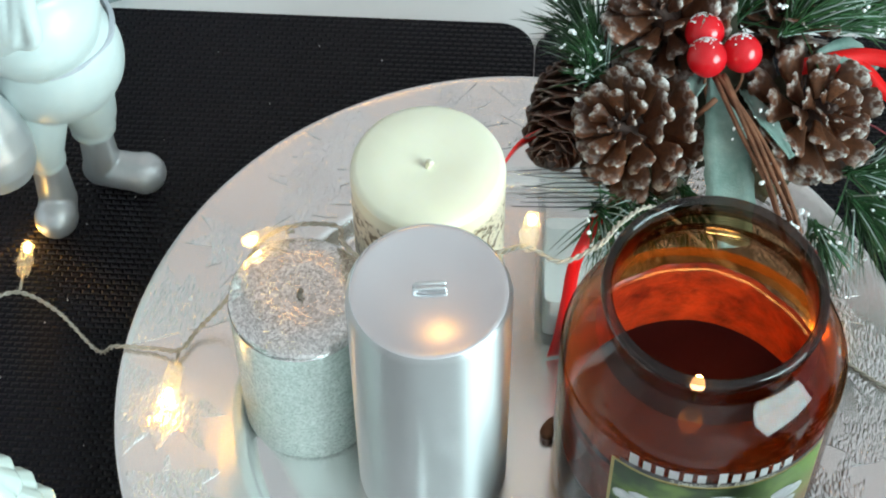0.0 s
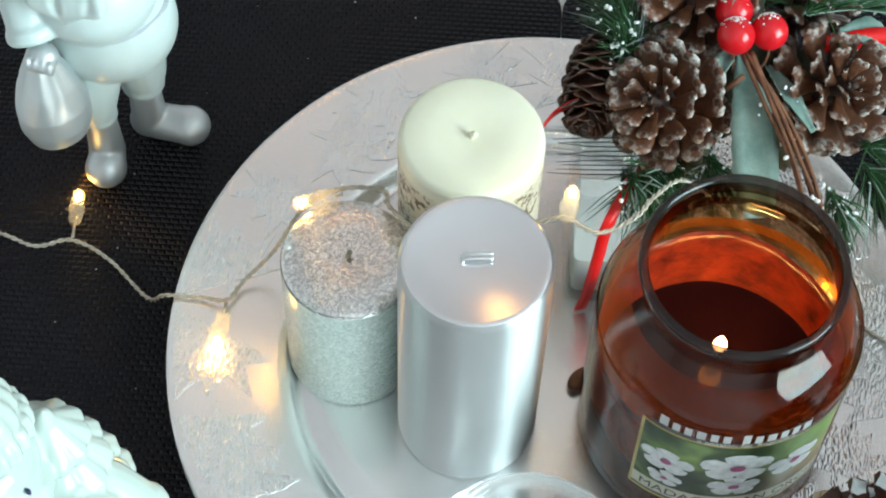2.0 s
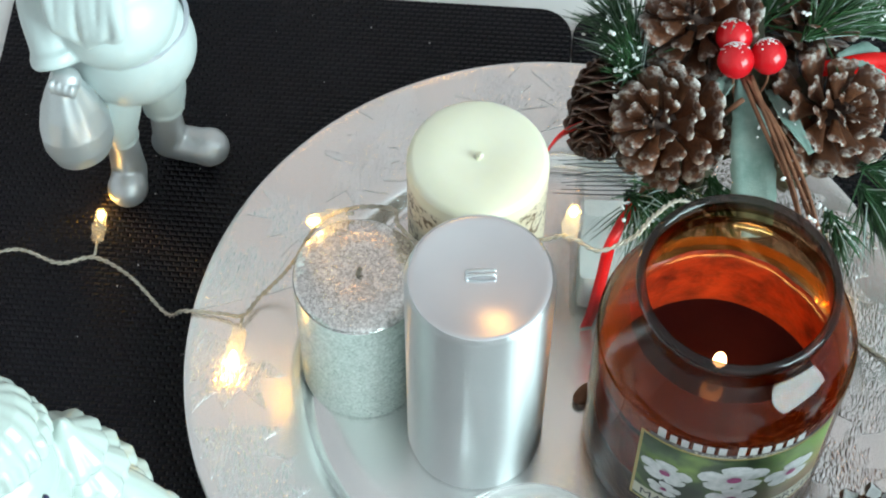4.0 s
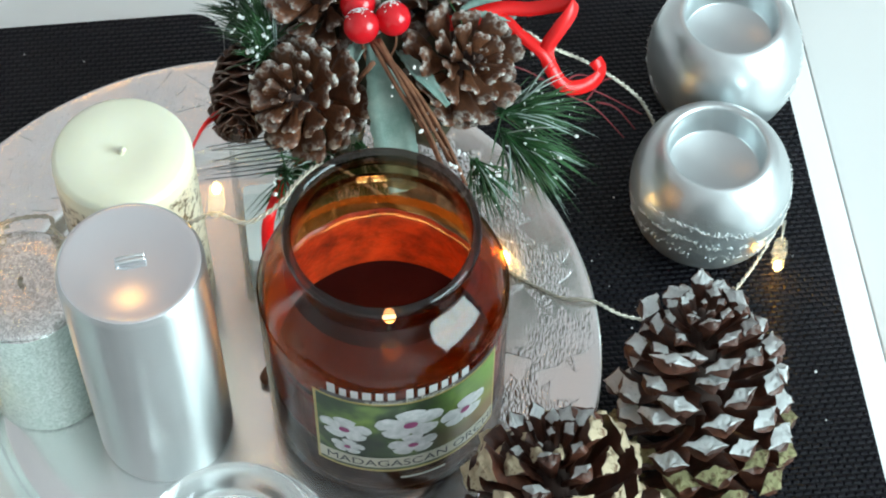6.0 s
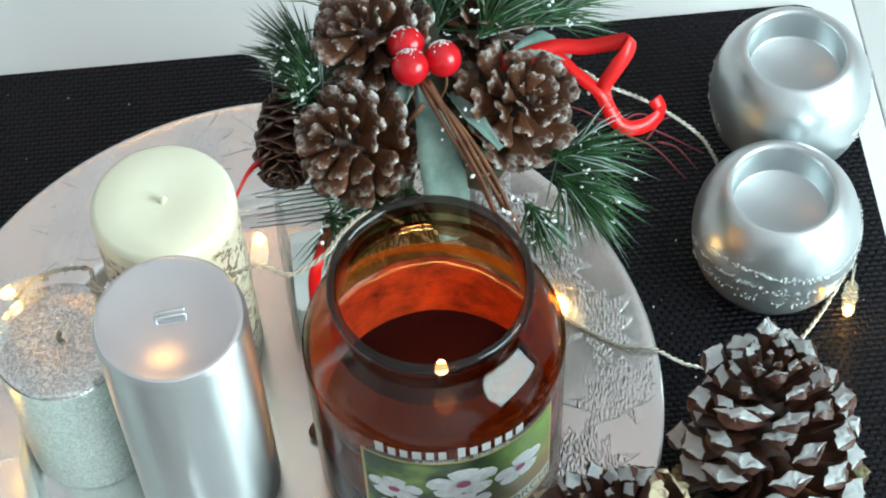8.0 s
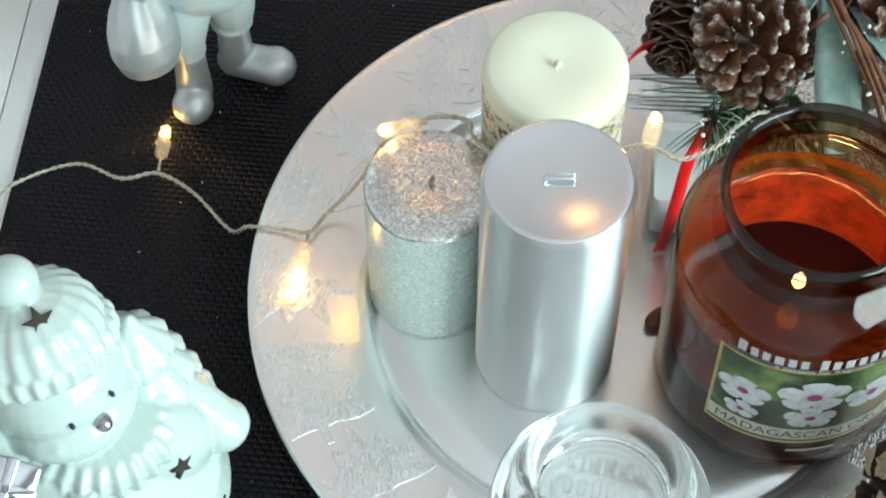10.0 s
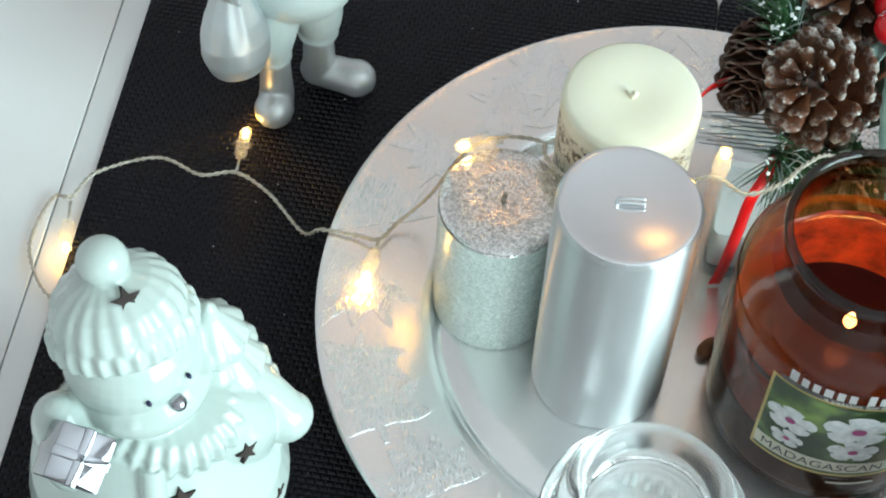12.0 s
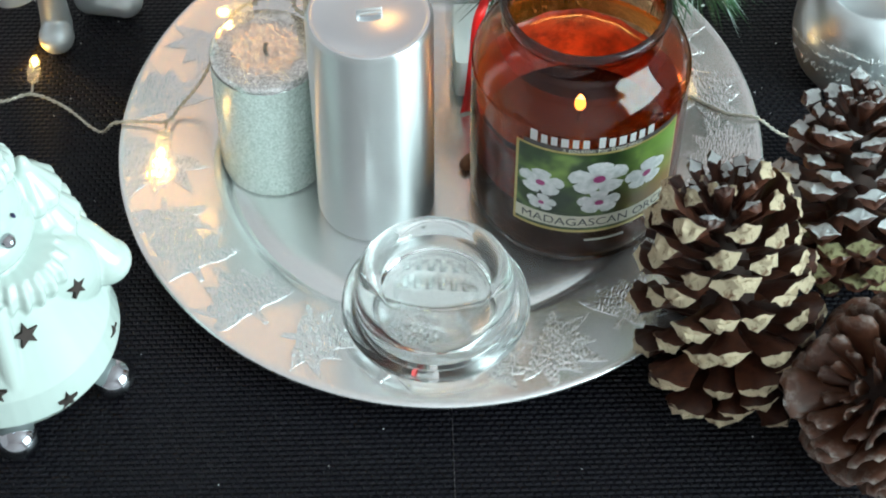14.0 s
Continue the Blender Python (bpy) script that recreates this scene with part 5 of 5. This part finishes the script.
    # chrome parcel with its bow cross, chrome ball feet, chrome nose
    c = bmesh.new()
    at = pose(-0.0370, -0.0190, 0.1120, 30, -20, 30)
    box(c, (-0.0112, -0.0112, -0.0105), (0.0112, 0.0112, 0.0105), at, 0.0018)
    box(c, (-0.0022, -0.0116, -0.0109), (0.0022, 0.0116, 0.0110), at, 0.0008)
    box(c, (-0.0116, -0.0022, -0.0109), (0.0116, 0.0022, 0.0110), at, 0.0008)
    for x, y in ((-0.030, -0.046), (0.022, -0.057), (-0.020, 0.024), (0.028, 0.024)):
        ball(c, (x, y, 0.0101), 0.0101, 24)
    ball(c, (0.0060, -0.0262, 0.1150), (0.0036, 0.0042, 0.0034), 14)
    chrome = bpy.data.meshes.new("chrome")
    c.to_mesh(chrome)
    c.free()
    bm = gather([(white, 0), (chrome, 1)])
    for x, z in ((-0.0046, 0.1225), (0.0140, 0.1232)):
        ball(bm, (x, -0.0234, z), (0.0010, 0.0016, 0.0013), 10, mat=3)

    # star-shaped holes
    def star(place, way, size):
        m = Matrix.Translation(place) @ Vector(way).to_track_quat("Z", "Y").to_matrix().to_4x4()
        pts = [((size if k % 2 == 0 else size * 0.42) * math.cos(math.pi * k / 5 + 0.2), (size if k % 2 == 0 else size * 0.42) * math.sin(math.pi * k / 5 + 0.2)) for k in range(10)]
        slab(pts, -0.006, 0.0008, m, bm, 2)
    star((-0.0075, -0.0415, 0.0690), (-0.15, -1, 0.45), 0.0066)
    star((0.0245, -0.0418, 0.0713), (0.15, -1, 0.30), 0.0056)
    star((0.0061, 0.0000, 0.1584), (-0.05, -0.62, 0.78), 0.0062)
    star((-0.0310, -0.0410, 0.046), (-0.7, -1, 0.2), 0.0056)
    star((0.0330, -0.0490, 0.030), (0.55, -1, 0.0), 0.0050)
    star((-0.0060, -0.0580, 0.027), (-0.15, -1, -0.1), 0.0055)
    ob = part("snowman_figurine", bm, [CERAMIC, CHROME, DARK_HOLE, EYE_BLUE])
    ob.matrix_world = pose(-0.2020, -0.1435, 0, 0, 0, 56) @ Matrix.Diagonal((1, 1, 0.94, 1))
    sharp(ob, 50)
    tagged(ob, "white glazed ceramic snowman tealight figure with chrome feet and parcel", "figurine")


def coated_figure():
    """Pearl-white standing figure with silver boots and sack, as one mesh."""
    b = bmesh.new()
    w = bmesh.new()
    for leg, toe, cuff in (((-0.2140, 0.0655), (-0.2122, 0.0560), 0.0074), ((-0.1990, 0.0860), (-0.1800, 0.0855), 0.0088)):
        leg, toe = Vector((*leg, 0)), Vector((*toe, 0))
        ang = math.atan2(toe.y - leg.y, toe.x - leg.x)
        turn = Matrix.Rotation(ang, 4, "Z")
        tube(b, smooth_line([leg + Vector((0, 0, 0.042)), leg + Vector((0, 0, 0.024)), leg + Vector((0, 0, 0.009))], 5), 0.0070, 24, 1.22)
        for k in (0.0, 0.25, 0.5, 0.75):
            q = leg.lerp(toe, k)
            ball(b, (q.x, q.y, 0.0088), (0.0098, 0.0086 + 0.0006 * k, 0.0088), 24, turn)
        ball(b, (toe.x, toe.y, 0.0092), (0.0100, 0.0098, 0.0092), 24, turn)
        # baggy trouser leg with its cuff roll
        hip = leg.lerp(Vector((-0.2070, 0.0800, 0)), 0.35) + Vector((0, 0, 0.078))
        tube(w, smooth_line([leg + Vector((0, 0, 0.038)), leg + Vector((0, 0, 0.052)), hip], 6), cuff, 24, 1.75)
        lathe([(0, -0.003), (cuff * 0.9, -0.003), (cuff * 1.14, -0.0005), (cuff * 1.14, 0.002), (cuff * 0.9, 0.0045), (0, 0.0045)], 28, w, Matrix.Translation(leg + Vector((0, 0, 0.0385))))
    # hips, belly, chest
    ball(w, (-0.2065, 0.0800, 0.0930), (0.0300, 0.0275, 0.0300), 40)
    ball(w, (-0.2085, 0.0755, 0.1230), (0.0278, 0.0278, 0.0250), 40)
    ball(w, (-0.2100, 0.0800, 0.1550), (0.0250, 0.0220, 0.0220), 32)
    # beard in wavy locks, head and hat
    for k in range(7):
        x = -0.2235 + 0.0045 * k
        tube(w, smooth_line([(x, 0.0600, 0.176), (x + 0.001 * (k % 2), 0.0510, 0.160), (x - 0.0015 * (k % 3 - 1), 0.0470, 0.144), (-0.2100 + (x + 0.21) * 0.55, 0.0475, 0.132 + 0.0025 * abs(k - 3))], 6), 0.0048, 12, 0.55)
    ball(w, (-0.2105, 0.0735, 0.178), 0.0185, 28)
    lathe([(0, 0.182), (0.0225, 0.182), (0.024, 0.186), (0.0225, 0.192), (0.019, 0.200), (0.010, 0.218), (0, 0.228)], 36, w, Matrix.Translation((-0.2100, 0.0765, 0)))
    # arm with its sleeve cuff
    tube(w, smooth_line([(-0.2300, 0.0760, 0.160), (-0.2365, 0.0660, 0.138), (-0.2300, 0.0530, 0.118)], 6), 0.0098, 18, 0.95)
    lathe([(0, -0.004), (0.0092, -0.004), (0.0108, -0.002), (0.0108, 0.002), (0.0092, 0.004), (0, 0.004)], 28, w, Matrix.Translation((-0.2285, 0.0510, 0.1150)) @ Vector((0.35, -0.65, -0.85)).to_track_quat("Z", "Y").to_matrix().to_4x4())
    # sack, gathered under the fist, which holds it
    k = bmesh.new()
    lathe([(0, 0.040), (0.0075, 0.0405), (0.0135, 0.0450), (0.0160, 0.0545), (0.0158, 0.066), (0.0128, 0.079), (0.0085, 0.090), (0.0058, 0.0975), (0, 0.098)], 64, k,
          Matrix.Translation((-0.2262, 0.0478, 0.0075)), lambda a, i, z: 1 + 0.05 * math.sin(3 * a + 1) * (0.7 if z < 0.06 else 1) + 0.06 * math.cos(9 * a) * max(0.0, (z - 0.066) / 0.03))
    ball(k, (-0.2238, 0.0462, 0.1065), (0.0070, 0.0062, 0.0062), 20)
    for q in range(4):
        ball(k, (-0.2282 + 0.0030 * q, 0.0408, 0.1075 - 0.0006 * q), (0.0019, 0.0030, 0.0040), 12)
    # belt
    band = bmesh.new()
    lathe([(0.0262, 0.1027), (0.0279, 0.1030), (0.0284, 0.1050), (0.0279, 0.1070), (0.0262, 0.1073), (0.0254, 0.1050), (0.0262, 0.1027)], 64, band, pose(-0.2078, 0.0775, 0.0012, -3, 0, 0))
    belt = bpy.data.meshes.new("belt")
    band.to_mesh(belt)
    band.free()
    bm = gather([(fused(w, 0.0010, 4), 0), (fused(b, 0.0009, 9), 1), (fused(k, 0.0008, 2), 1), (belt, 2)])
    ob = part("standing_figurine", bm, [FIGURE_WHITE, BOOT_SILVER, BELT_GREY])
    ob.location = (-0.0010, 0.0020, 0)
    sharp(ob, 60)
    tagged(ob, "pearl-white standing coated figurine with silver boots and sack", "figurine")


snowman()
coated_figure()


def glass_ornament():
    ob = thing("glass_ornament", (-0.2276, 0.1883, TOP), "pale blue glass ornament foot on the white table", "ornament", turn=28.4)
    part("foot", box(bmesh.new(), (0, 0, 0), (0.0165, 0.014, 0.010), bevel=0.0025), PALE_GLASS, ob)
    part("stem", lathe([(0, 0.0095), (0.0052, 0.0098), (0.0040, 0.020), (0.0045, 0.040), (0.0075, 0.052), (0.0060, 0.060), (0, 0.062)], 28, m=Matrix.Translation((0.008, 0.007, 0))), PALE_GLASS, ob)


glass_ornament()


def dust_specks():
    """Pale crumbs of glitter and dust on the black mats."""
    rnd = random.Random(8)
    bm = bmesh.new()
    for _ in range(130):
        x, y = rnd.uniform(-0.27, 0.27), rnd.uniform(-0.2, 0.2)
        if math.hypot(x, y) < 0.168:
            continue
        s = rnd.uniform(0.0002, 0.0005) * (2 if rnd.random() < 0.06 else 1)
        bmesh.ops.create_icosphere(bm, subdivisions=1, radius=s, matrix=LAY @ Matrix.Translation((x, y, s * 0.7)))
    bmesh.ops.create_icosphere(bm, subdivisions=1, radius=0.0008, matrix=Matrix.Translation((0.2647, -0.0026, 0.0005)))
    tagged(part("dust_specks", bm, SNOW), "pale specks of dust and glitter on the mats", "dust", kind="stuff")


dust_specks()
